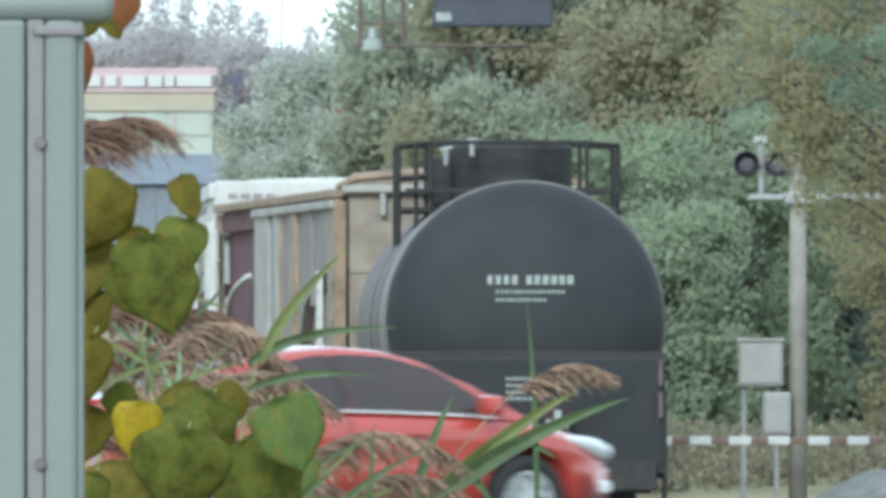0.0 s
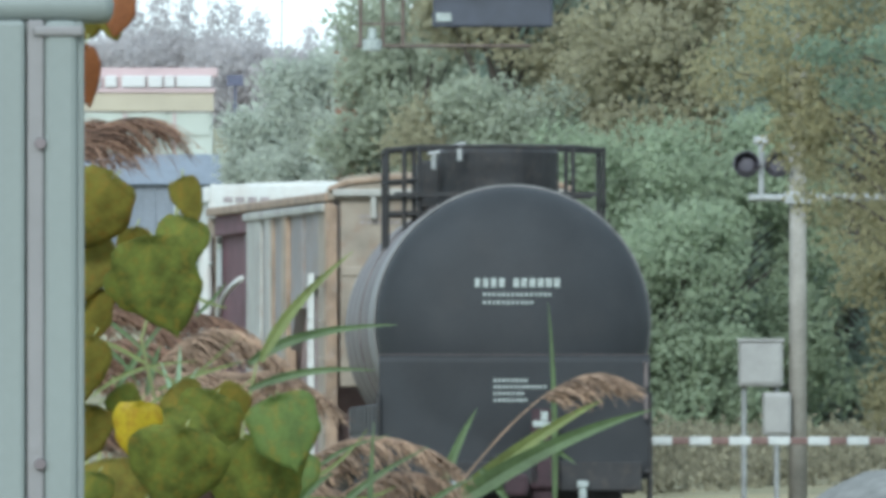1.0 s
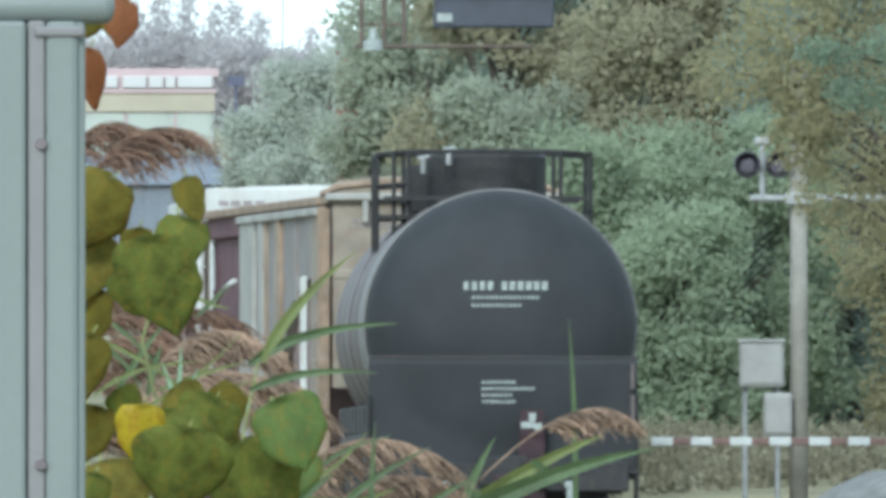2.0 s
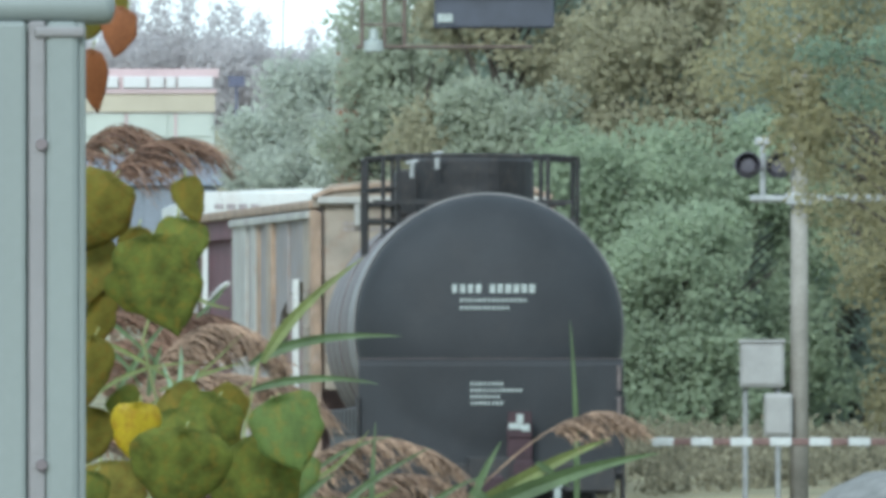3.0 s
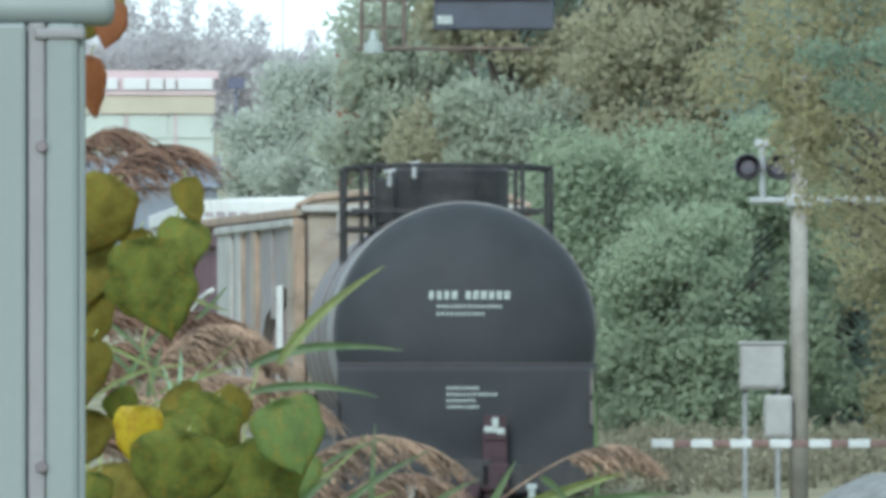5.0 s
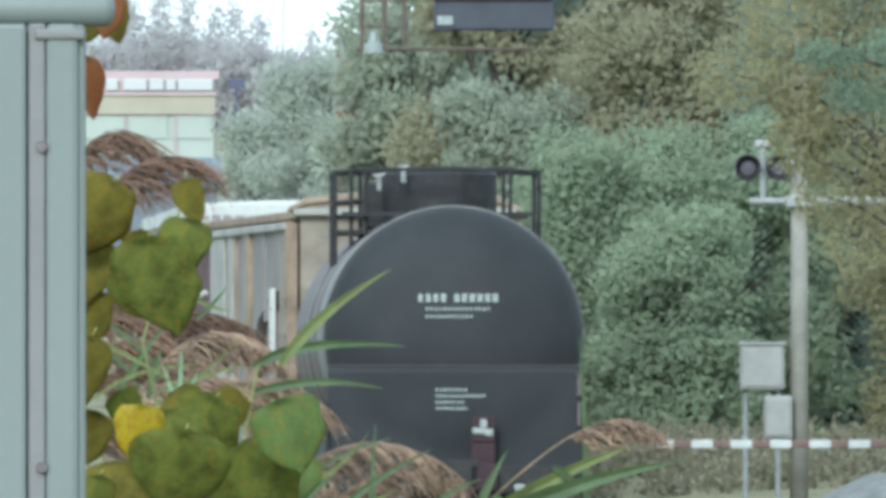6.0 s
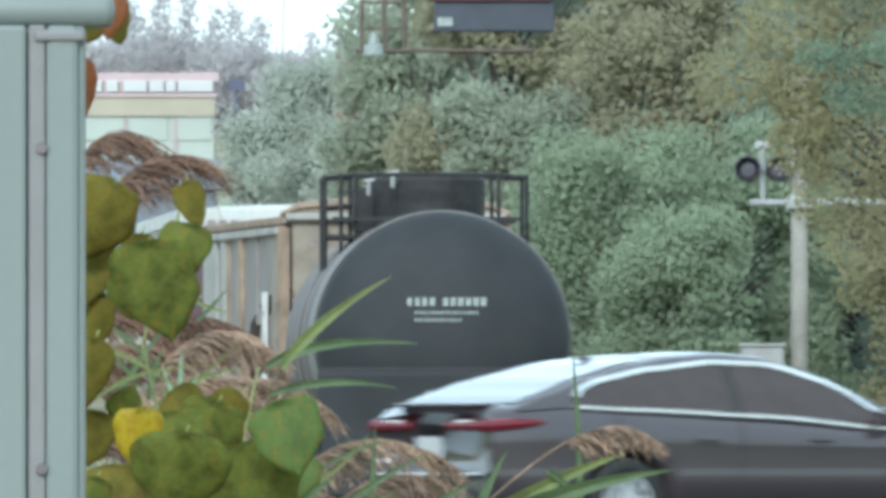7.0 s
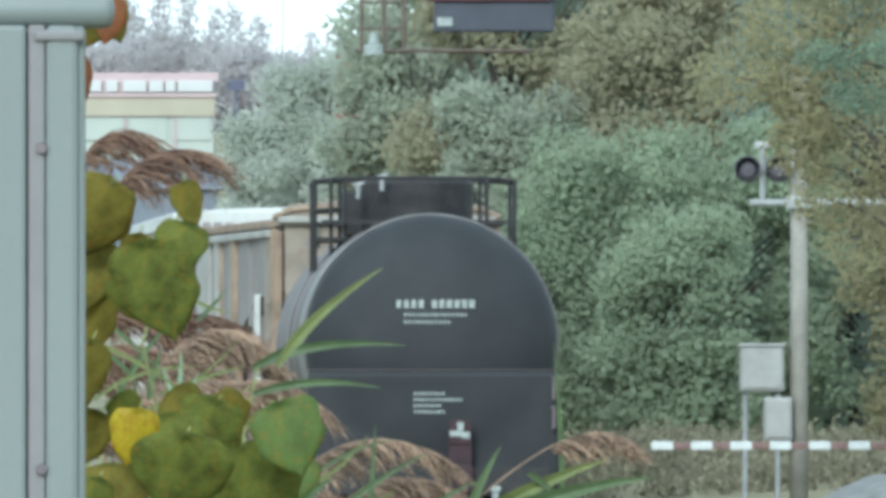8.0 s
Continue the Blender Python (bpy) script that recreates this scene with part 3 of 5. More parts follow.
    lathe(bm, [(0.30, -0.03), (0.34, 0.0), (0.30, 0.03)], Matrix.Translation((-0.95, -0.12, 2.9)) @ Matrix.Rotation(radians(90), 4, "X"), 20)
    part("brake_wheel", bm, rib_mat, t)
    bm = bmesh.new()
    box(bm, (0, L / 2, 0.95), (0.6, L + 0.9, 0.3), 0.02)
    for k in range(3):
        box(bm, (0, 3.4 + 4.7 * k, 0.75), (2.0, 2.2, 0.7), 0.1)
    part("underframe", bm, "black", t)
    truck_parts(t, 1.9)
    truck_parts(t, L - 1.9)
    return t


TANK = tank_car()
HOPPER = hopper_car()
WHITE = hopper_car(white=True)


# ---- crossing gear ----
def crossing_signal():
    x0, y0 = 4.46, 290.0
    zb = ground_z(x0, y0)
    t = thing("crossing_signal", (x0, y0, zb), "weathered grey crossing signal mast with unlit lamps on an arm", "railway signal")
    part("mast", one_cyl((0, 0, -0.1), (0, 0, 7.3 - zb), 0.118, 0.10, 16), "wood_pole", t, smooth=True)
    za = 5.22 - zb
    bm = bmesh.new()
    cyl(bm, (-0.62, -0.16, za), (2.6, -0.16, za), 0.045, seg=10)
    box(bm, (0, -0.14, za), (0.34, 0.12, 0.16), 0.02)
    part("lamp_arm", bm, "galv", t, smooth=False)
    bm = bmesh.new()
    cyl(bm, (-0.46, -0.16, za), (-0.46, -0.16, za + 0.78), 0.04, seg=10)
    box(bm, (-0.46, -0.16, za + 0.72), (0.2, 0.12, 0.10), 0.02)
    part("lamp_bracket", bm, "galv", t)
    for dx, lens in ((-0.19, "blue_lamp"), (0.20, "red_glass")):
        c = Vector((-0.46 + dx, -0.16, za + 0.42))
        bm = bmesh.new()
        lathe(bm, [(0.02, 0.10), (0.09, 0.09), (0.165, 0.0), (0.165, -0.02), (0.09, -0.02)], Matrix.Translation(c) @ Matrix.Rotation(radians(90), 4, "X"), 20)
        lamp = part("lamp_housing", bm, "dark_lamp", t)
        bm = bmesh.new()
        for i in range(11):
            a0, a1 = radians(-20 + 20 * i), radians(20 * i)
            v = [c + Vector((0.155 * math.cos(a), -d, 0.155 * math.sin(a))) for a, d in ((a0, 0), (a1, 0), (a1, 0.24), (a0, 0.24))]
            v += [c + Vector((0.168 * math.cos(a), -d, 0.168 * math.sin(a))) for a, d in ((a0, 0), (a1, 0), (a1, 0.24), (a0, 0.24))]
            vs = [bm.verts.new(p) for p in v]
            for f in ((0, 1, 2, 3), (7, 6, 5, 4), (0, 3, 7, 4), (1, 5, 6, 2), (3, 2, 6, 7), (0, 4, 5, 1)):
                bm.faces.new([vs[k] for k in f])
        part("visor", bm, "dark_lamp", lamp)
        part("lens", one_cyl(c + Vector((0, -0.03, 0)), c + Vector((0, -0.05, 0)), 0.085, seg=18), lens, lamp)
    bm = bmesh.new()
    box(bm, (-0.47, -0.12, 3.13 - zb), (0.56, 0.30, 0.57), 0.03)
    b = part("relay_box", bm, "silver", t, "large silver equipment box")
    part("box_lid", one_box((-0.47, -0.13, 3.43 - zb), (0.60, 0.34, 0.04), 0.01), "silver", b)
    part("box_door", one_box((-0.47, -0.28, 3.13 - zb), (0.48, 0.02, 0.48), 0.008), "silver", b)
    bm = bmesh.new()
    box(bm, (-0.27, -0.18, 2.50 - zb), (0.36, 0.26, 0.55), 0.03)
    b = part("gate_motor_box", bm, "silver", t, "small grey equipment box")
    part("box_door", one_box((-0.27, -0.32, 2.50 - zb), (0.30, 0.02, 0.46), 0.008), "silver", b)
    for dx in (-0.68, -0.27):
        part("conduit", one_cyl((dx, -0.12, -0.1), (dx, -0.12, 2.9 - zb), 0.035, seg=8), "galv", t)


def gate():
    y0 = 284.0
    t = thing("crossing_gate", (5.9, y0, ground_z(5.9, y0)), "red and white striped crossing gate arm lowered across the road", "barrier")
    z = 2.155 - ground_z(5.9, y0)
    part("gate_post", one_box((0, 0.2, 0.5), (0.35, 0.35, 1.1), 0.03), "silver", t)
    part("gate_pivot", one_box((0, 0.04, z), (0.3, 0.16, 0.26), 0.03), "galv", t)
    x, k = -3.35, 0
    while x < 0:
        w = (0.27, 0.215)[k % 2]
        part("gate_stripe", one_box((x + w / 2, -0.02, z), (w, 0.045, 0.105 if k % 2 == 0 else 0.085), 0.012), ("gate_white", "gate_grey")[k % 2], t)
        x, k = x + w, k + 1


def gravel_heap():
    bm = bmesh.new()
    x0, y0 = 5.15, 262.0
    n, r = 28, 10
    rings = []
    for j in range(r + 1):
        f = j / r
        ring = []
        for i in range(n):
            a = 2 * math.pi * i / n
            x, y = x0 + 1.25 * f * math.cos(a), y0 + 3.0 * f * math.sin(a)
            h = 0.62 * (1 - f ** 2.2) + 0.04 * noise.noise(Vector((x * 3, y * 3, 0)))
            ring.append(bm.verts.new((x, y, ground_z(x, y) - 0.03 + h)))
        rings.append(ring)
    for a, b in zip(rings, rings[1:]):
        for i in range(n):
            bm.faces.new((a[i], b[i], b[(i + 1) % n], a[(i + 1) % n]))
    tagged(mesh_ob("gravel_heap", bm, "gravel", True), "low heap of grey gravel beside the crossing", "gravel", kind="stuff")


def signal_cantilever():
    """Catwalk and signal boards hung over the track from an arm that reaches to a mast on the east."""
    y0 = 300.0
    t = thing("signal_cantilever", (8.2, y0, ground_z(8.2, y0)), "brown steel signal cantilever with railed catwalk and dark board", "railway signal")
    zb = ground_z(8.2, y0)
    zc = 7.32 - zb
    part("mast", one_cyl((0, 0, -0.1), (0, 0, 11.6 - zb), 0.24, 0.20, 16), "galv", t)
    for dz in (10.2, 11.2):
        part("arm_chord", one_cyl((0, 0, dz - zb), (-9.3, 0, dz - zb), 0.09, seg=8), "galv", t)
    for i in range(8):
        part("arm_brace", one_cyl((-1.15 * i, 0, (10.2 if i % 2 else 11.2) - zb), (-1.15 * (i + 1), 0, (11.2 if i % 2 else 10.2) - zb), 0.05, seg=6), "galv", t)
    bm = bmesh.new()
    box(bm, (-8.2, 0, zc), (2.30, 0.9, 0.035), 0.008)
    part("catwalk", bm, "grille", t)
    for x in (-9.27, -8.98, -8.72):
        part("hanger", one_cyl((x, -0.4, zc), (x, -0.4, 11.2 - zb), 0.028, seg=8), "grille", t)
    for dz in (0.28, 0.62, 1.0):
        part("catwalk_rail", one_cyl((-9.27, -0.4, zc + dz), (-8.72, -0.4, zc + dz), 0.018, seg=6), "grille", t)
    bm = bmesh.new()
    box(bm, (-7.55, -0.2, zc + 0.74), (1.56, 0.12, 1.0), 0.03)
    box(bm, (-8.22, -0.22, zc + 0.34), (0.24, 0.1, 0.2), 0.02)
    part("signal_board", bm, "board", t)
    part("signal_top", one_box((-7.62, -0.28, zc + 0.95), (1.6, 0.1, 0.62), 0.02), "maroon", t)
    part("tag_plate", one_box((-8.19, -0.3, zc + 0.37), (0.20, 0.02, 0.11)), "letter", t, "small white plate")
    bm = bmesh.new()
    lathe(bm, [(0.02, -0.09), (0.13, -0.08), (0.13, 0.05), (0.06, 0.07), (0.055, 0.2), (0.02, 0.21)], Matrix.Translation((-9.12, -0.42, zc + 0.02)), 16)
    part("bell", bm, "letter", t, "white bell housing")


crossing_signal()
gate()
gravel_heap()
signal_cantilever()


# ---- trees ----
def leaf_mesh(name, blobs, n, size, seed, material, parent=None, droop=0.3):
    """Many small bent leaves spread in clumps over the blobs (centre, radii)."""
    r = np.random.RandomState(seed)
    vol = np.array([b[1][0] * b[1][1] * b[1][2] for b in blobs]) ** 0.66
    pick = r.choice(len(blobs), n, p=vol / vol.sum())
    cs = np.array([b[0] for b in blobs])[pick]
    rs = np.array([b[1] for b in blobs])[pick]
    d = r.normal(size=(n, 3))
    d /= np.linalg.norm(d, axis=1)[:, None]
    rad = r.uniform(0.72, 1.10, n)
    c = cs + d * rs * rad[:, None] + r.normal(size=(n, 3)) * size * 1.3
    u = r.normal(size=(n, 3))
    u[:, 2] -= droop
    u[:, 1] *= 0.6
    u /= np.linalg.norm(u, axis=1)[:, None]
    w = np.cross(u, r.normal(size=(n, 3)) + d * 2.6 + np.array([0, -2.6, 2.2]))
    w /= np.linalg.norm(w, axis=1)[:, None] + 1e-6
    nn = np.cross(u, w)
    s = size * r.uniform(0.55, 1.35, n)[:, None]
    v = np.empty((n, 4, 3))
    v[:, 0] = c - u * s * 0.6
    v[:, 1] = c + w * s * 0.36 + nn * s * 0.10
    v[:, 2] = c + u * s * 0.6 - nn * s * 0.10
    v[:, 3] = c - w * s * 0.36 + nn * s * 0.10
    me = bpy.data.meshes.new(name)
    me.vertices.add(n * 4)
    me.vertices.foreach_set("co", v.reshape(-1))
    me.loops.add(n * 6)
    base = np.arange(n)[:, None] * 4
    me.loops.foreach_set("vertex_index", (base + np.array([0, 1, 2, 0, 2, 3])).reshape(-1).astype(np.int32))
    me.polygons.add(n * 2)
    me.polygons.foreach_set("loop_start", np.arange(n * 2, dtype=np.int32) * 3)
    me.update(calc_edges=True)
    me.materials.append(M[material])
    ob = new(name, me)
    if parent:
        ob.parent = parent
    return ob


def tree(x, y, height, spread, material, label, seed, n=9000, size=0.16, low=0.15, lean=0.0, lumps=80):
    """Tapered trunk, limbs and an uneven leafy crown."""
    rnd = random.Random(seed)
    z = ground_z(x, y)
    t = thing("tree", (x, y, z), label, "tree", group="trees behind the railway")
    bm = bmesh.new()
    trunk = [(0, 0, -0.2), (lean * 0.2, 0, height * 0.35), (lean * 0.6, 0.1, height * 0.7), (lean, 0, height * 0.92)]
    tube(bm, trunk, [height * 0.018, height * 0.013, height * 0.007, 0.015], 8)
    blobs = []
    for i in range(lumps):
        f = low + (1 - low) * (i + rnd.random()) / lumps
        wide = spread * (0.55 + 0.45 * math.sin(math.pi * min(1, 0.15 + f * 0.85))) * rnd.uniform(0.55, 1.0)
        a = rnd.uniform(0, 2 * math.pi)
        c = (lean * f + wide * math.cos(a), wide * math.sin(a) * 0.8, height * f)
        k = spread * rnd.choice((0.12, 0.17, 0.22, 0.28, 0.36))
        blobs.append((c, (k * rnd.uniform(0.8, 1.3), k, k * rnd.uniform(0.6, 0.95))))
        s = Vector((lean * f * 0.8, 0, height * f * 0.75))
        tube(bm, bezier(s, (s + Vector(c)) / 2 + Vector((0, 0, 0.1)), c, 4), [height * 0.0045, height * 0.0035, height * 0.002, 0.006], 5)
    part("trunk", bm, "bark", t)
    leaf_mesh("crown", blobs, int(n * 3.4), size * 0.58, seed, material, t)
    return t


def trees():
    rows = (
        # x, y, height, spread, material, label, leaves, leaf size, lowest
        (-0.5, 352, 7.6, 1.3, "f_mist", "grey-green broadleaf tree beside the track", 9000, 0.15, 0.25),
        (0.9, 345, 9.5, 1.7, "f_olive", "olive-yellow broadleaf tree behind the train", 12000, 0.15, 0.12),
        (2.3, 349, 11.5, 1.8, "f_dark", "tall dark green tree in the bank's wood", 13000, 0.15, 0.05),
        (3.3, 338, 7.2, 1.6, "f_olive", "olive bushy tree on the bank", 12000, 0.14, 0.02),
        (2.4, 333, 4.4, 1.5, "f_green", "low green bush at the wood's edge", 10000, 0.13, 0.0),
        (4.6, 350, 12.0, 2.0, "f_yellow", "tall tree turning yellow behind the crossing", 14000, 0.15, 0.1),
        (4.2, 332, 4.6, 1.6, "f_green", "leafy green bush behind the crossing signal", 11000, 0.13, 0.0),
        (6.0, 336, 7.0, 1.9, "f_dark", "dark green tree in shade behind the crossing", 12000, 0.14, 0.02),
        (7.2, 343, 11.5, 2.2, "f_olive", "tall olive tree at the edge of the wood", 13000, 0.15, 0.02),
        (7.4, 329, 5.2, 1.5, "f_yellow", "yellowing bush on the bank", 9000, 0.13, 0.0),
        (1.3, 356, 6.5, 1.7, "f_dark", "shaded tree behind the train", 9000, 0.15, 0.0),
        (5.4, 345, 9.0, 2.0, "f_green", "green broadleaf tree behind the crossing", 12000, 0.15, 0.0),
        (9.6, 340, 11.0, 2.4, "f_green", "green broadleaf tree on the bank", 10000, 0.16, 0.0),
        (0.0, 358, 9.0, 1.15, "f_mist", "olive tree at the end of the wood", 9000, 0.15, 0.35),
        (1.0, 337, 6.2, 1.4, "f_mist", "olive bushy tree close behind the train", 10000, 0.14, 0.3),
        (3.4, 329, 3.4, 1.2, "f_green", "low green bush in front of the wood", 9000, 0.13, 0.0),
        (1.0, 366, 9.0, 2.2, "f_green", "green tree deep in the wood", 8000, 0.17, 0.0),
        (3.2, 364, 9.5, 2.4, "f_olive", "olive tree deep in the wood", 8000, 0.17, 0.0),
        (5.6, 366, 9.5, 2.4, "f_green", "green tree in the back of the wood", 8000, 0.17, 0.0),
        (8.0, 364, 10.0, 2.4, "f_dark", "dark tree in the back of the wood", 8000, 0.17, 0.0),
        (0.1, 372, 6.0, 1.5, "f_mist", "pale grey-green tree beyond the track", 8000, 0.16, 0.0),
    )
    for i, (x, y, h, s, m, lab, n, size, low) in enumerate(rows):
        t = tree(x, y, h, s, m, lab, 40 + i, n, size, low)
        if lab.startswith("olive tree at the end"):
            blobs = [((-1.35, -0.6, 5.0 + 0.42 * k), (0.16, 0.2, 0.26)) for k in range(5)]
            tagged(leaf_mesh("autumn_branch", blobs, 1600, 0.085, 91, "f_red", t), "rust-red leaves at the crown's edge")
    # branches nearer than the signal mast, from trees that stand outside on the east
    for i, (x, y, m, lab, blobs, n, size) in enumerate((
            (5.9, 276, "f_yellow", "yellow-leaved tree hanging over the crossing signal", [((-1.75, 0, 6.0), (0.65, 0.6, 0.4)), ((-1.70, -0.2, 5.25), (0.32, 0.3, 0.32)), ((-1.55, -0.2, 4.75), (0.26, 0.3, 0.26)), ((-1.48, -0.1, 4.32), (0.17, 0.25, 0.2)), ((-1.42, 0, 5.6), (0.34, 0.3, 0.28)), ((-1.2, 0, 6.9), (1.1, 0.7, 0.7)), ((-2.4, 0, 5.35), (0.55, 0.5, 0.35)), ((-1.5, 0, 4.9), (0.4, 0.4, 0.45)), ((-0.7, 0, 4.6), (0.5, 0.4, 0.6)), ((-0.3, 0, 5.6), (0.8, 0.6, 0.8)), ((-2.0, 0, 7.4), (0.8, 0.6, 0.5)), ((0.5, 0, 7.2), (1.2, 0.8, 0.9)), ((-1.6, 0, 4.6), (0.42, 0.3, 0.4)), ((-1.35, 0, 3.9), (0.34, 0.3, 0.34)), ((-1.05, 0, 3.45), (0.3, 0.3, 0.4)), ((-0.5, 0, 3.9), (0.4, 0.3, 0.6))], 24000, 0.055),
            (6.9, 268, "f_blue", "blue-green leafy branch over the bank", [((-1.9, 0, 5.0), (0.55, 0.3, 0.20)), ((-2.4, 0, 5.45), (0.40, 0.3, 0.12)), ((-1.3, 0, 4.65), (0.5, 0.4, 0.2)), ((-1.5, 0, 5.5), (0.5, 0.4, 0.2)), ((-0.6, 0, 5.2), (0.9, 0.5, 0.5))], 5200, 0.055))):
        z = ground_z(x, y)
        t = thing("tree", (x, y, z), lab, "tree", group="trees by the crossing")
        bm = bmesh.new()
        tube(bm, [(0, 0, -0.2), (0.1, 0, 2.6), (0, 0, 5.2), (-0.2, 0, 7.2)], [0.16, 0.13, 0.09, 0.03], 8)
        for c, r in blobs:
            tube(bm, bezier((0, 0, c[2] * 0.7), (c[0] * 0.4, 0, c[2] * 0.98), c, 5), [0.05, 0.04, 0.03, 0.02, 0.008], 5)
        part("trunk", bm, "bark", t)
        leaf_mesh("crown", blobs, n, size, 80 + i, m, t)
    # scrub on the rise beyond the track, haze put into its pale leaf colour
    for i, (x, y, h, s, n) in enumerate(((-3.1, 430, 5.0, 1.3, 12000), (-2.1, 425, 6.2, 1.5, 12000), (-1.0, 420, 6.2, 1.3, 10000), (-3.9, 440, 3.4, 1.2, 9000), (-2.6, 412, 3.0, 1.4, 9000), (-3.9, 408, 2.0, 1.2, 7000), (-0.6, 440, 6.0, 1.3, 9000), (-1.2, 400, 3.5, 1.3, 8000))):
        t = tree(x, y, h, s, "f_pale", "grey-green scrub tree on the rise, haze paled into its colour", 60 + i, n, 0.15, 0.0)
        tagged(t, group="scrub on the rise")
    # dry grass along the foot of the wood
    rnd = random.Random(8)
    tufts = []
    for i in range(260):
        x, y = rnd.uniform(0.2, 9.0), rnd.uniform(300, 331)
        tufts.append(((x, y, ground_z(x, y) + 0.12), (0.28, 0.5, 0.16)))
    tagged(leaf_mesh("grass", tufts, 40000, 0.085, 17, "dry_grass", droop=-1.5), "pale dry grass along the foot of the wood", "grass", kind="stuff")
    # far woods on the skyline, haze put into their mauve-grey leaf colour
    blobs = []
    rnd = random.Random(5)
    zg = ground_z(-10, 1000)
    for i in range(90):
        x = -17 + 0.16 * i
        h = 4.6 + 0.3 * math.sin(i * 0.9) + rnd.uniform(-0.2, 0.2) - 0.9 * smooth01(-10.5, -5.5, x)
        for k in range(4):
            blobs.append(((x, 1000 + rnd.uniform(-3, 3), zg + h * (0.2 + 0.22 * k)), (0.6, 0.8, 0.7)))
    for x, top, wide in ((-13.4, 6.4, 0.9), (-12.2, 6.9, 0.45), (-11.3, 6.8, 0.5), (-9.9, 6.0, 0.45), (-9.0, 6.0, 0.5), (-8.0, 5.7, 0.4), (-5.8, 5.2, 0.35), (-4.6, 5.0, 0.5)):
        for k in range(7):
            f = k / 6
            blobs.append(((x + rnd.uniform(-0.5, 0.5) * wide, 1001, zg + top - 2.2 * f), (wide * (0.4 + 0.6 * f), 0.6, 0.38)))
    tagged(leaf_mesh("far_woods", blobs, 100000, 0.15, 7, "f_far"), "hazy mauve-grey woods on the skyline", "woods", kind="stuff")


trees()


# ---- far buildings ----
def far_building():
    y0 = 760.0
    zb = ground_z(-10, y0)
    t = thing("long_building", (-11.9, y0, zb), "long low building with white roof panels and cream front", "building")
    W = 8.6
    k = 13.9 - zb
    part("wall", one_box((0, 1.5, 0.5 * k), (W, 3.0, k), 0.02), "pale_wall", t)
    for i in range(6):
        part("wall_panel", one_box((-W / 2 + 0.75 + 1.42 * i, -0.03, 0.45 * k + 0.9), (1.3, 0.05, 0.75), 0.01), "pale_wall", t)
    part("front_band", one_box((0, -0.05, k + 0.35), (W + 0.1, 0.2, 0.62), 0.02), "cream", t)
    part("fascia", one_box((0, -0.12, k + 0.72), (W + 0.2, 0.2, 0.14), 0.02), "pink_band", t)
    roof = part("roof", one_box((0, 1.0, k + 1.0), (W, 2.0, 0.50), 0.02), "pink_band", t, "pinkish roof edge with bright white panels")
    for a, b in ((-4.2, -3.2), (-3.1, -2.1), (-2.0, -1.1), (-1.0, -0.2), (-0.1, 0.62), (0.76, 1.15), (1.32, 2.10), (2.18, 2.66), (2.72, 3.06), (3.12, 4.28)):
        part("roof_panel", one_box((0.5 * (a + b), 0.9, k + 1.02), (b - a, 2.2, 0.38), 0.03), "white_roof", roof)
    for x in (-2.6, -0.6, 1.42, 3.05):
        part("wall_post", one_box((x, -0.06, 0.5 * k), (0.09, 0.1, k), 0.02), "pink_band", t)
    part("end_sign", one_box((W / 2 + 0.75, -0.1, k + 1.05), (0.55, 0.1, 0.36), 0.02), "navy", t)
    part("sign_post", one_box((W / 2 + 0.75, 0, 0.5 * (k + 1.0)), (0.1, 0.08, k + 1.0)), "navy", t)
    part("ridge_cap", one_box((0, 2.0, k + 1.36), (W + 0.3, 0.3, 0.30)), "pink_band", t)


def blue_shed():
    y0 = 520.0
    x0 = -7.3
    zb = ground_z(x0, y0)
    # shed added to stand in for a hazy blue-grey patch
    t = thing("haze_patch_shed", (x0, y0, zb), "blue-grey shed standing in for a hazy patch, half hidden by leaves", "shed")
    H = 8.6 - zb
    part("wall", one_box((0, 1.5, H / 2 - 0.2), (4.3, 3.0, H), 0.02), "shed", t)
    for i in range(14):
        part("cladding_rib", one_box((-2.0 + 0.31 * i, -0.02, H / 2 - 0.2), (0.06, 0.05, H)), "shed", t)
    bm = bmesh.new()
    vs = [bm.verts.new(p) for p in ((-2.3, -0.2, H - 0.2), (2.3, -0.2, H - 0.2), (2.3, 3.2, H - 0.2), (-2.3, 3.2, H - 0.2), (-2.3, 1.5, H + 0.5), (2.3, 1.5, H + 0.5))]
    for f in ((0, 1, 5, 4), (2, 3, 4, 5), (0, 4, 3), (1, 2, 5), (3, 2, 1, 0)):
        bm.faces.new([vs[i] for i in f])
    part("roof", bm, "shed", t)


def far_wire():
    t = thing("utility_line", (-5.55, 800, ground_z(-5.5, 800)), "thin overhead wire pole against the sky", "pole")
    part("pole", tube(bmesh.new(), [(-0.1, 0, -0.1), (-0.1, 0, 2.0), (0.0, 0, 7.2), (0.3, 0, 9.5)], 0.035, 6), "galv", t)


far_building()
blue_shed()
far_wire()


# ---- cars ----
def lerp_table(rows, x):
    for (x0, a), (x1, b) in zip(rows, rows[1:]):
        if x <= x1:
            f = 0 if x1 == x0 else max(0.0, (x - x0) / (x1 - x0))
            f = f * f * (3 - 2 * f) * 0.35 + f * 0.65
            return a + (b - a) * f
    return rows[-1][1]


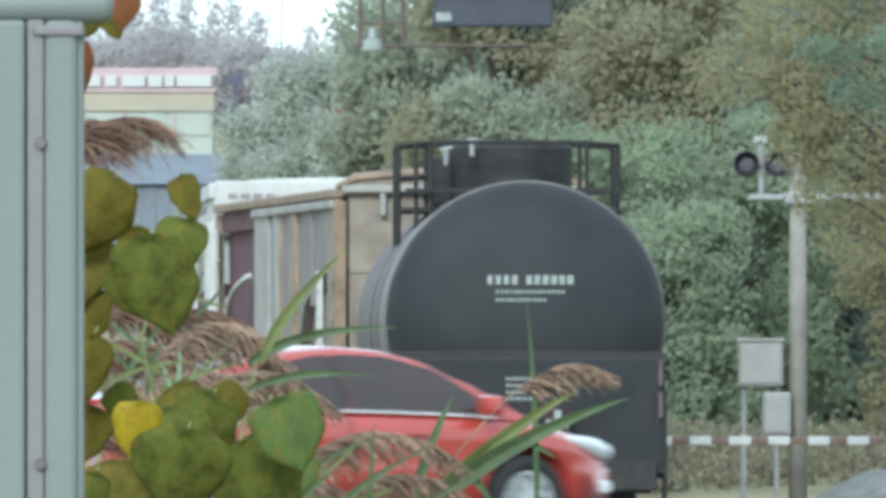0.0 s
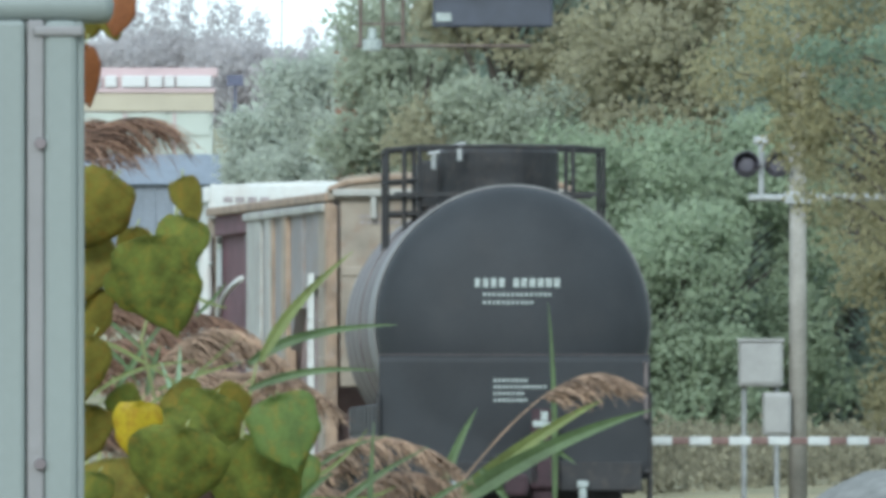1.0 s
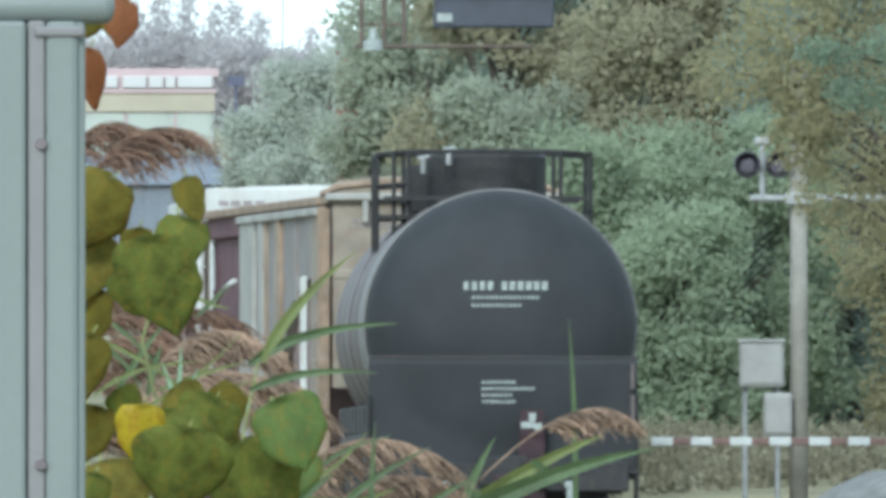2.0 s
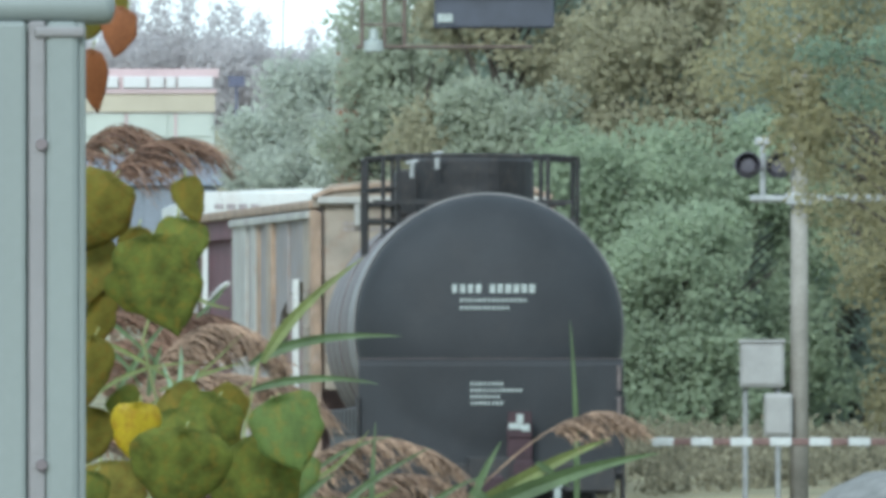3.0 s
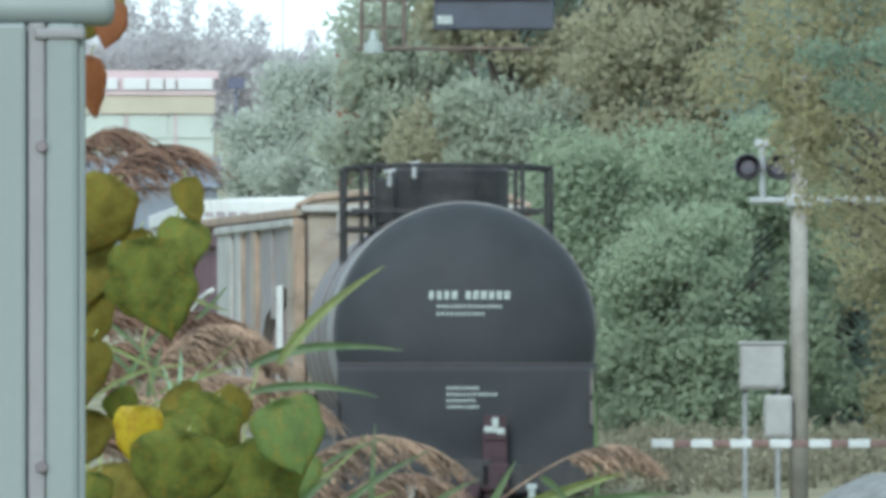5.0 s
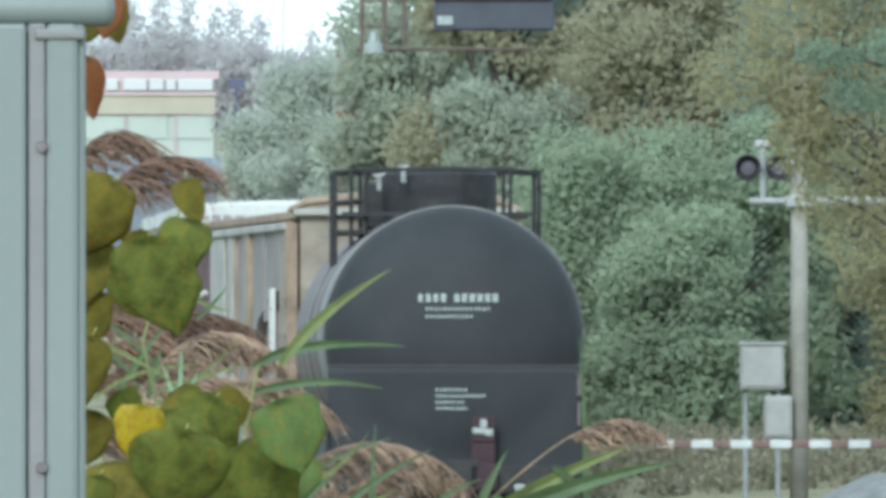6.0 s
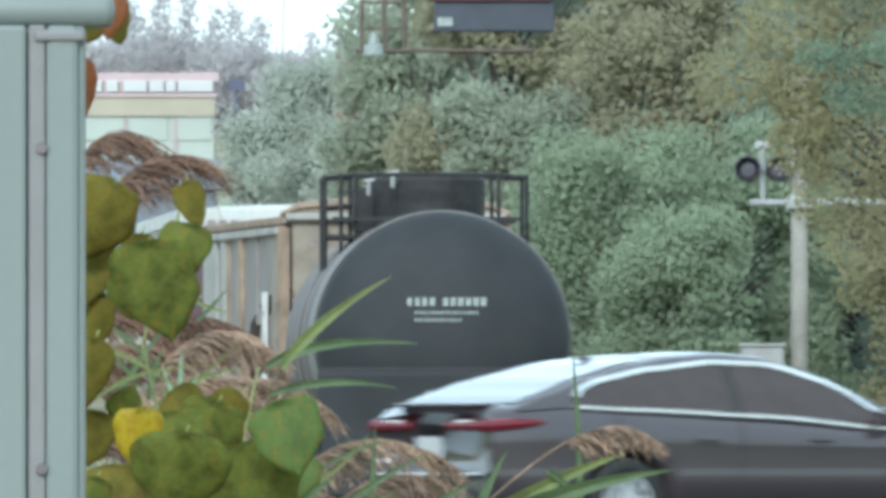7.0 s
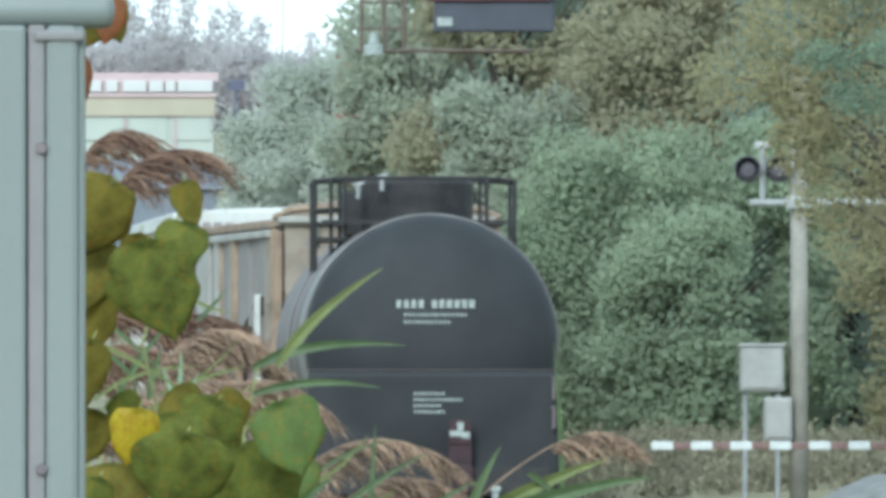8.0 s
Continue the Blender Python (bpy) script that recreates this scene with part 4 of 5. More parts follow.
def sedan(name, label, paint, S):
    """A four-door saloon; origin on the road under its middle, driving along +x. S: its measures."""
    t = thing(name, (0, 0, 0), label, "car")
    L, W, wb = S["length"], S["width"] / 2, S["wheelbase"]
    wx = (S["front_axle"], S["front_axle"] - wb)
    xr, xf = S["front_axle"] - wb - S["rear_overhang"], S["front_axle"] - wb - S["rear_overhang"] + L
    deck, roof = S["deck"], S["roof"]
    WR = S["wheel"]

    def half_w(x):
        f = (x - xr) / L
        return W * (1 - 0.20 * max(0, (0.14 - f) / 0.14) ** 2 - 0.26 * max(0, (f - 0.84) / 0.16) ** 2)

    n = 84
    bm = bmesh.new()
    rings = []
    for i in range(n + 1):
        x = xr + L * i / n
        w, zt = half_w(x), lerp_table(deck, x)
        bottom = 0.20 + 0.16 * max(0, (xr + 0.30 - x) / 0.30) + 0.12 * max(0, (x - xf + 0.30) / 0.30)
        lift = bottom
        for c in wx:
            d = abs(x - c)
            if d < WR + 0.065:
                lift = max(lift, 0.04 + WR + math.sqrt((WR + 0.065) ** 2 - d * d) - 0.035)
        sh = zt - 0.05
        crease = min(sh - 0.03, 0.80 + 0.02 * (xf - x) / L)
        sec = [(0.0, bottom), (w * 0.62, bottom), (w * 0.64, lift), (w * 0.985, lift), (w * 1.0, max(lift + 0.01, 0.55)), (w * 0.985, max(lift + 0.02, crease - 0.07)),
               (w * 1.0, max(lift + 0.03, crease)), (w * 0.955, max(lift + 0.04, sh)), (w * 0.88, max(lift + 0.05, zt)), (w * 0.45, zt + 0.035), (0.0, zt + 0.045)]
        rings.append([bm.verts.new((x, -a, z)) for a, z in sec] + [bm.verts.new((x, a, z)) for a, z in sec[-2:0:-1]])
    m = len(rings[0])
    for a, b in zip(rings, rings[1:]):
        for k in range(m):
            bm.faces.new((a[k], a[(k + 1) % m], b[(k + 1) % m], b[k]))
    bm.faces.new(rings[0])
    bm.faces.new(rings[-1][::-1])
    body = part("body", bm, paint, t, smooth=True)

    # cabin
    g0, g1 = roof[0][0], roof[-1][0]

    def cab(x, v):
        """Side surface of the cabin from the belt (v=0) to the roof's edge (v=1)."""
        zb, zr = lerp_table(deck, x) - 0.02, lerp_table(roof, x)
        h = max(0.0, zr - zb)
        y = half_w(x) * 0.93 - h * 0.52 * v ** 1.2
        return Vector((x, -y, zb + h * v * 0.93)), h

    bm = bmesh.new()
    rings = []
    n = 60
    for i in range(n + 1):
        x = g0 + (g1 - g0) * i / n
        h = cab(x, 0)[1]
        zr = lerp_table(roof, x)
        pts = [cab(x, v)[0] for v in (0, 0.25, 0.5, 0.75, 0.93, 1.0)]
        e = pts[-1]
        pts += [Vector((x, e.y * 0.82, e.z + h * 0.05)), Vector((x, e.y * 0.4, zr - h * 0.004)), Vector((x, 0, zr))]
        full = pts + [Vector((p.x, -p.y, p.z)) for p in pts[-2::-1]]
        rings.append([bm.verts.new(p) for p in full])
    for a, b in zip(rings, rings[1:]):
        for k in range(len(a) - 1):
            bm.faces.new((a[k], a[k + 1], b[k + 1], b[k]))
    bmesh.ops.remove_doubles(bm, verts=bm.verts, dist=0.0005)
    part("cabin", bm, paint, t, smooth=True)

    def pane(x0, x1, side, pname, lo=0.06, hi=0.93):
        bm = bmesh.new()
        cols = []
        for i in range(25):
            x = x0 + (x1 - x0) * i / 24
            top = S["daylight"](x)
            base = cab(x, 0)[0].z
            h = cab(x, 0)[1]
            vt = 0 if h < 0.01 else min(hi, max(lo + 0.005, (top - base) / (h * 0.93)))
            row = []
            for k in range(6):
                p = cab(x, lo + (vt - lo) * k / 5)[0]
                row.append(bm.verts.new((p.x, (p.y - 0.006) * side, p.z + 0.003)))
            cols.append(row)
        for a, b in zip(cols, cols[1:]):
            for k in range(5):
                f = (a[k], a[k + 1], b[k + 1], b[k])
                bm.faces.new(f if side > 0 else f[::-1])
        return part(pname, bm, "car_glass", t, smooth=True)

    w0, wm, w1 = S["windows"]
    for side in (1, -1):
        pane(w0, wm - 0.04, side, "rear_door_window")
        pane(wm + 0.04, w1, side, "front_door_window")
        pts = [cab(wm, v)[0] for v in (0.06, 0.3, 0.6, 0.86)]
        part("door_pillar", tube(bmesh.new(), [(p.x, (p.y + 0.030) * side, p.z) for p in pts], 0.045, 8), "plastic", t, "black door pillar")
        # bright moulding round the side windows
        pts = []
        for i in range(40):
            x = w0 + (w1 - w0) * i / 39
            p = cab(x, 0.045)[0]
            pts.append((p.x, (p.y - 0.012) * side, p.z))
        part("belt_moulding", tube(bmesh.new(), pts, S["chrome"], 6), "chrome", t)
        if S["full_chrome"]:
            pts = []
            for i in range(48):
                x = w0 + (w1 - w0) * i / 47
                h, base = cab(x, 0)[1], cab(x, 0)[0].z
                v = min(0.90, max(0.05, (S["daylight"](x) + 0.015 - base) / max(0.01, h * 0.93)))
                p = cab(x, v)[0]
                pts.append((p.x, (p.y - 0.012) * side, p.z))
            part("window_moulding", tube(bmesh.new(), pts, S["chrome"] * 1.15, 6), "chrome", t)
        for hx in S["handles"]:
            p = (hx, -(half_w(hx) + 0.012) * side, 0.80)
            part("door_handle", one_box(p, (0.19, 0.035, 0.03), 0.01), paint, t)
        mx = w1 - 0.10
        p = cab(mx, 0.05)[0]
        bm = one_box((mx, (p.y - 0.13) * side, p.z + 0.08), (0.14, 0.22, 0.15), 0.05)
        part("mirror", bm, paint, t)
        # door seams
        for sx in (w0 + 0.35, wm, w1 - 0.05):
            pts = [(sx, -(half_w(sx) * f + 0.001) * side, z) for f, z in ((0.99, 0.30), (1.0, 0.55), (0.985, 0.74), (1.0, 0.82), (0.965, lerp_table(deck, sx) - 0.06))]
            part("door_seam", tube(bmesh.new(), pts, 0.005, 5), "plastic", t)

    def screen(x0, x1, pname):
        bm = bmesh.new()
        cols = []
        for i in range(13):
            x = x0 + (x1 - x0) * i / 12
            e = cab(x, 1.0)[0]
            zr, h = lerp_table(roof, x), cab(x, 0)[1]
            row = []
            for f in (-0.9, -0.6, -0.3, 0, 0.3, 0.6, 0.9):
                z = zr + (e.z + h * 0.05 - zr) * abs(f) ** 2
                row.append(bm.verts.new((x, e.y * 0.9 * f, z + 0.010)))
            cols.append(row)
        for a, b in zip(cols, cols[1:]):
            for k in range(6):
                bm.faces.new((a[k], a[k + 1], b[k + 1], b[k]))
        part(pname, bm, "screen", t, smooth=True)
    screen(*S["rear_screen"], "rear_window")
    screen(*S["windscreen"], "windscreen")

    # lights, bumpers, plate
    for side in (1, -1):
        pts = [(xr - 0.004, -(half_w(xr) - 0.52) * side, S["tail_z"]), (xr - 0.004, -(half_w(xr) - 0.06) * side, S["tail_z"])]
        pts += [(xr + 0.02 + 0.06 * i, -(half_w(xr + 0.02 + 0.06 * i) - 0.02) * side, S["tail_z"] + 0.004 * i) for i in range(7)]
        bm = tube(bmesh.new(), pts, [0.035, 0.045, 0.05, 0.05, 0.046, 0.040, 0.034, 0.026, 0.012], 8)
        tl = part("tail_light", bm, "tail", t, "dark red tail light")
        part("reversing_lamp", one_box((xr - 0.026, -(half_w(xr) - 0.30) * side, S["tail_z"] + 0.015), (0.012, 0.22, 0.05)), "lamp_clear", tl)
        xs = [xf - 0.01 - 0.06 * i for i in range(9)]
        bm = tube(bmesh.new(), [(x, -(half_w(x) - 0.025) * side, 0.66 + 0.014 * i) for i, x in enumerate(xs)], [0.05, 0.072, 0.074, 0.07, 0.064, 0.056, 0.046, 0.034, 0.012], 8)
        part("headlight", bm, "lamp_clear", t, "clear headlight")
        part("fog_lamp", one_box((xf - 0.10, -(half_w(xf - 0.1) - 0.03) * side, 0.42), (0.16, 0.08, 0.09), 0.02), "lamp_clear", t)
    part("rear_bumper_trim", one_box((xr - 0.006, 0, 0.36), (0.05, 1.15, 0.16), 0.02), "plastic", t)
    part("rear_bumper_line", one_box((xr - 0.010, 0, 0.55), (0.03, 1.35, 0.025), 0.008), "chrome" if S["full_chrome"] else paint, t)
    part("number_plate", one_box((xr - 0.018, 0, S["plate_z"]), (0.015, 0.32, 0.16), 0.004), "plate", t, "pale number plate")
    part("boot_lip", one_box((xr + 0.12, 0, lerp_table(deck, xr + 0.12) + 0.030), (0.14, 1.10, 0.03), 0.012), paint, t)
    part("grille", one_box((xf - 0.005, 0, 0.52), (0.04, 0.9, 0.26), 0.02), "plastic", t)
    part("side_skirt", one_box((sum(wx) / 2, -(W - 0.03), 0.24), (wb - 2 * WR - 0.2, 0.05, 0.09), 0.015), "plastic", t)
    part("aerial_fin", one_box((roof[0][0] + 1.15, 0, lerp_table(roof, roof[0][0] + 1.15) + 0.03), (0.12, 0.03, 0.035), 0.012), paint, t)
    # wheels
    wheels = []
    for c in wx:
        for side in (1, -1):
            e = new("wheel")
            e.parent, e.location = t, (c, -(W - 0.12) * side, WR)
            ax = Matrix.Rotation(radians(90), 4, "X")
            bm = lathe(bmesh.new(), [(WR * 0.66, -0.10), (WR * 0.95, -0.105), (WR, -0.07), (WR, 0.07), (WR * 0.95, 0.105), (WR * 0.66, 0.10), (WR * 0.64, 0.0), (WR * 0.66, -0.10)], ax, 36, False)
            part("tyre", bm, "tyre", e, smooth=True)
            bm = bmesh.new()
            lathe(bm, [(WR * 0.66, -0.09), (WR * 0.69, 0.09 * side + 0.004 * side), (WR * 0.60, 0.095 * side), (WR * 0.57, 0.05 * side)], ax, 36, False)
            for k in range(10):
                a = 2 * math.pi * k / 10
                m = Matrix.Rotation(a, 4, "Y")
                box(bm, (0, -0.075 * side, WR * 0.36), (0.045, 0.03, WR * 0.52), 0.008, m)
            cyl(bm, (0, -0.05 * side, 0), (0, -0.095 * side, 0), WR * 0.18, seg=16)
            part("rim", bm, "rim", e)
            part("brake_disc", one_cyl((0, 0.02 * side, 0), (0, -0.01 * side, 0), WR * 0.5, seg=24), "rim", e)
            wheels.append(e)
    return t, wheels


RED = dict(length=4.47, width=1.80, wheelbase=2.70, front_axle=1.42, rear_overhang=0.92, wheel=0.325, chrome=0.012, full_chrome=False,
           deck=[(-2.31, 0.93), (-2.20, 1.00), (-1.70, 1.03), (-1.2, 1.00), (0.0, 0.96), (0.9, 0.94), (1.3, 0.92), (1.9, 0.80), (2.15, 0.70), (2.28, 0.56)],
           roof=[(-2.05, 1.00), (-1.75, 1.08), (-1.35, 1.21), (-0.95, 1.33), (-0.5, 1.41), (-0.05, 1.44), (0.3, 1.42), (0.6, 1.36), (0.95, 1.20), (1.42, 0.94)],
           daylight=lambda x: lerp_table([(-1.46, 1.03), (-1.15, 1.18), (-0.75, 1.29), (-0.2, 1.37), (0.3, 1.36), (0.7, 1.27), (1.15, 1.02)], x),
           windows=(-1.45, -0.15, 1.12), handles=(-0.55, 0.42), rear_screen=(-1.92, -0.85), windscreen=(0.52, 1.36), tail_z=0.88, plate_z=0.72)
DARK = dict(length=4.77, width=1.86, wheelbase=2.74, front_axle=1.44, rear_overhang=1.10, wheel=0.335, chrome=0.020, full_chrome=True,
            deck=[(-2.40, 0.95), (-2.28, 1.02), (-1.80, 1.05), (-1.2, 1.02), (0.0, 0.965), (0.9, 0.905), (1.35, 0.875), (2.0, 0.79), (2.3, 0.69), (2.47, 0.56)],
            roof=[(-2.20, 1.02), (-1.95, 1.12), (-1.55, 1.25), (-1.10, 1.355), (-0.7, 1.42), (-0.25, 1.445), (0.12, 1.42), (0.46, 1.335), (0.90, 1.14), (1.40, 0.885)],
            daylight=lambda x: lerp_table([(-1.72, 1.09), (-1.64, 1.16), (-1.45, 1.215), (-1.0, 1.29), (-0.4, 1.345), (0.15, 1.33), (0.62, 1.20), (1.12, 0.93)], x),
            windows=(-1.72, -0.28, 1.12), handles=(-0.60, 0.42), rear_screen=(-2.1, -0.95), windscreen=(0.48, 1.37), tail_z=0.90, plate_z=0.74)
RED_CAR, RED_WHEELS = sedan("red_car", "bright red four-door saloon driving along the road", "red_paint", RED)
DARK_CAR, DARK_WHEELS = sedan("charcoal_car", "charcoal saloon with chrome window surround driving along the road", "dark_paint", DARK)


# ---- foreground post ----
def white_post():
    y0 = 30.0
    x0 = -0.541
    zb = ground_z(x0, y0)
    t = thing("white_post", (x0, y0, zb), "white metal post with bolted channel and round top rail", "post")
    top = 2.205 - zb
    part("post_body", one_box((-0.055, 0.02, top / 2), (0.18, 0.06, top), 0.012), "post", t)
    part("channel_back", one_box((0.0115, -0.018, top / 2), (0.022, 0.018, top), 0.003), "post_dark", t)
    part("channel_face", one_box((0.0440, -0.016, top / 2), (0.043, 0.026, top), 0.008), "post", t)
    part("edge_flange", one_box((0.0665, 0.0, top / 2), (0.016, 0.03, top), 0.006), "post", t)
    part("front_plate", one_box((-0.073, -0.018, top / 2), (0.142, 0.026, top), 0.006), "post", t)
    for z in (2.0447, 1.628, 1.21, 0.80):
        bm = one_cyl((0.018, -0.022, z - zb), (0.018, -0.034, z - zb), 0.009, 0.007, 10)
        part("bolt", bm, "bolt", t)
    bm = bmesh.new()
    lathe(bm, [(0.022, -0.6), (0.024, 0.098), (0.022, 0.106), (0.014, 0.111), (0.002, 0.113)], Matrix.Translation((0, 0, top + 0.020)) @ Matrix.Rotation(radians(90), 4, "Y"), 24)
    part("top_rail", bm, "post", t, smooth=True)
    # dull pinkish strip standing for the shadow under the top rail
    part("rail_shadow_strip", one_box((0.041, -0.012, top - 0.014), (0.066, 0.044, 0.014), 0.004), "post_dark", t)


white_post()


# ---- reeds ----
def blade_bm(pts, width, fold=0.25, lean=0.0):
    """A long reed leaf: tapering, folded along the midrib, with some thickness."""
    bm = bmesh.new()
    pts = [Vector(p) for p in pts]
    n = len(pts)
    tops, bots = [], []
    for i, p in enumerate(pts):
        f = i / (n - 1)
        d = (pts[min(i + 1, n - 1)] - pts[max(i - 1, 0)]).normalized()
        side = d.cross(Vector((0, -1, 0))).normalized()
        out = Vector((0, -1, 0))
        w = width * (0.45 + 0.55 * min(1, f * 4)) * (1 - f ** 2.2) + 0.0004
        a, c = side * w * math.cos(lean) + out * w * math.sin(lean), out * w * fold
        tops.append([bm.verts.new(p + a), bm.verts.new(p - c), bm.verts.new(p - a)])
        bots.append([bm.verts.new(p + a - out * 0.0007), bm.verts.new(p - c - out * 0.0009), bm.verts.new(p - a - out * 0.0007)])
    for i in range(n - 1):
        for k in range(2):
            bm.faces.new((tops[i][k], tops[i][k + 1], tops[i + 1][k + 1], tops[i + 1][k]))
            bm.faces.new((bots[i][k], bots[i + 1][k], bots[i + 1][k + 1], bots[i][k + 1]))
        bm.faces.new((tops[i][0], tops[i + 1][0], bots[i + 1][0], bots[i][0]))
        bm.faces.new((tops[i][2], bots[i][2], bots[i + 1][2], tops[i + 1][2]))
    return bm


def plume_bm(p0, p1, p2, strands, length, seed, sag=(0.35, -1.0), thick=0.0013, bare=0.04):
    """A nodding reed plume: a bent axis with many drooping, seed-laden strands."""
    rnd = random.Random(seed)
    bm = bmesh.new()
    axis = bezier(p0, p1, p2, 24)
    tube(bm, axis, [0.0022 * (1 - 0.8 * i / 23) for i in range(24)], 5)
    sagv = Vector((sag[0], 0, sag[1])).normalized()
    for i in range(int(strands * 3.4)):
        f = rnd.uniform(bare, 1.0)
        k = min(22, int(f * 23))
        s = axis[k].lerp(axis[k + 1], f * 23 - k)
        d = (axis[k + 1] - axis[k]).normalized()
        ln = 1.3 * length * rnd.uniform(0.45, 1.2) * (0.75 + 0.5 * math.sin(math.pi * min(1, 0.25 + f * 0.7)))
        first = (d * 1.0 + sagv * 0.35 + Vector((rnd.uniform(-0.35, 0.35), rnd.uniform(-0.8, 0.8), rnd.uniform(-0.25, 0.5)))).normalized()
        last = (sagv + Vector((rnd.uniform(-0.2, 0.75), rnd.uniform(-0.5, 0.5), rnd.uniform(-0.1, 0.3)))).normalized()
        pts = bezier(s, s + first * ln * 0.45, s + first * ln * 0.45 + last * ln * 0.65, 6)
        tube(bm, pts, [thick * 0.4, thick * 0.6, thick * 0.8, thick * 0.9, thick * 0.7, thick * 0.2], 3)
        for j in range(9):
            g = rnd.uniform(0.25, 1.0)
            a = pts[min(4, int(g * 5))]
            b = a + (last + Vector((rnd.uniform(-0.6, 0.6), rnd.uniform(-0.6, 0.6), rnd.uniform(-0.3, 0.3)))).normalized() * rnd.uniform(0.007, 0.014)
            c = (a + b) / 2
            q = Vector((rnd.uniform(-1, 1), rnd.uniform(-1, 1), rnd.uniform(-1, 1))).normalized() * 0.0014
            v = [bm.verts.new(x) for x in (a, c + q, b, c - q)]
            bm.faces.new(v)
    return bm


class Reed:
    """A reed on the ground whose stem, leaves and plumes are parts; each part turns about its own joint."""

    def __init__(self, root, label, group="reeds"):
        self.root = Vector(root)
        self.ob = thing("reed", root, label, "reed", group)
        self.parts = []

    def stem(self, pts, r=0.0035):
        loc = [Vector(p) - self.root for p in pts]
        part("stem", tube(bmesh.new(), loc, [r * (1 - 0.4 * i / (len(loc) - 1)) for i in range(len(loc))], 7), "stem", self.ob)

    def leaf(self, p0, p1, p2, width, material="blade", fold=0.25, lean=0.0):
        j = Vector(p0)
        bm = blade_bm(bezier((0, 0, 0), Vector(p1) - j, Vector(p2) - j, 18), width, fold, lean)
        ob = part("leaf", bm, material, self.ob, at=j - self.root)
        return ob

    def plume(self, p0, p1, p2, strands, length, seed, sag=(0.35, -1.0), material="panicle", bare=0.04):
        j = Vector(p0)
        bm = plume_bm((0, 0, 0), Vector(p1) - j, Vector(p2) - j, strands, length, seed, sag, bare=bare)
        ob = part("plume", bm, material, self.ob, at=j - self.root)
        return ob


def root(x, y):
    return (x, y, ground_z(x, y))


REEDS = {}


def reeds():
    # arching reed with a flag of leaves and a nodding plume
    r = Reed(root(-0.16, 38.0), "tall green reed leaning over with a nodding brown plume")
    r.stem([root(-0.16, 38.0), (-0.0875, 38.000, 1.3301), (-0.0503, 38.000, 1.4325)])
    REEDS["arch_a"] = r.leaf((-0.0456, 38.000, 1.5488), (0.1219, 37.980, 1.6884), (0.3127, 38.000, 1.7452), 0.0165, fold=0.5)
    REEDS["arch_b"] = r.leaf((-0.0456, 38.020, 1.5488), (0.1080, 38.000, 1.6977), (0.2289, 38.000, 1.7582), 0.014, "blade_dry", fold=0.5)
    REEDS["arch_plume"] = r.plume((-0.0456, 38.010, 1.5488), (0.1500, 38.020, 1.8420), (0.2480, 38.030, 1.7920), 64, 0.052, 21, sag=(0.7, -1.0), bare=0.5)
    REEDS["arch_c"] = r.leaf((-0.0456, 38.000, 1.5255), (-0.0084, 38.000, 1.6651), (0.0400, 38.000, 1.7461), 0.010)
    REEDS["arch_d"] = r.leaf((0.0335, 38.000, 1.6326), (0.0614, 38.000, 1.6140), (0.0940, 38.000, 1.5581), 0.008)
    REEDS["arch_e"] = r.leaf((0.1312, 37.990, 1.6791), (0.1545, 38.000, 1.6698), (0.1917, 38.000, 1.6447), 0.006)
    # upright blade before the tank
    r = Reed(root(0.14, 38.6), "slender upright reed blade")
    r.stem([root(0.14, 38.6), (0.1522, 38.600, 1.3731), (0.1550, 38.600, 1.5244)], 0.002)
    REEDS["up"] = r.leaf((0.1569, 38.600, 1.5338), (0.1569, 38.600, 1.7513), (0.1399, 38.600, 1.9072), 0.0050, fold=0.4)
    # blades reaching over the train
    r = Reed(root(-0.42, 37.5), "green reed with long blades reaching out over the railway")
    r.stem([root(-0.42, 37.5), (-0.3527, 37.500, 1.4714), (-0.3251, 37.500, 1.6918), (-0.3022, 37.500, 1.8021)])
    REEDS["b1"] = r.leaf((-0.3159, 37.500, 1.7975), (-0.2425, 37.500, 1.8526), (-0.0698, 37.500, 1.8406), 0.0092, fold=0.4)
    REEDS["b2"] = r.leaf((-0.3155, 37.450, 1.7559), (-0.2238, 37.450, 1.7880), (-0.1064, 37.450, 1.7633), 0.0070, fold=0.4)
    REEDS["b3"] = r.leaf((-0.2949, 37.400, 1.8015), (-0.2510, 37.400, 1.8885), (-0.1319, 37.400, 1.9710), 0.0100, "blade_dry", fold=0.35)
    # plumes against the sky beside the post
    r = Reed(root(-0.62, 38.2), "red-brown reed plume drooping beside the post")
    r.stem([root(-0.62, 38.2), (-0.6587, 38.200, 1.7497), (-0.6493, 38.200, 2.0304), (-0.6399, 38.200, 2.1239)])
    REEDS["top_a"] = r.plume((-0.6399, 38.200, 2.1239), (-0.5885, 38.200, 2.2250), (-0.4940, 38.200, 2.2063), 60, 0.085, 31, sag=(0.45, -1.0), material="plume_red")
    r = Reed(root(-0.72, 38.6), "red-brown reed plume in the thicket")
    r.stem([root(-0.72, 38.6), (-0.7034, 38.600, 1.6567), (-0.6845, 38.600, 2.1200)])
    REEDS["top_b"] = r.plume((-0.6845, 38.600, 2.1200), (-0.6419, 38.600, 2.2334), (-0.5729, 38.600, 2.2032), 54, 0.085, 33, sag=(0.4, -1.0), material="plume_red")
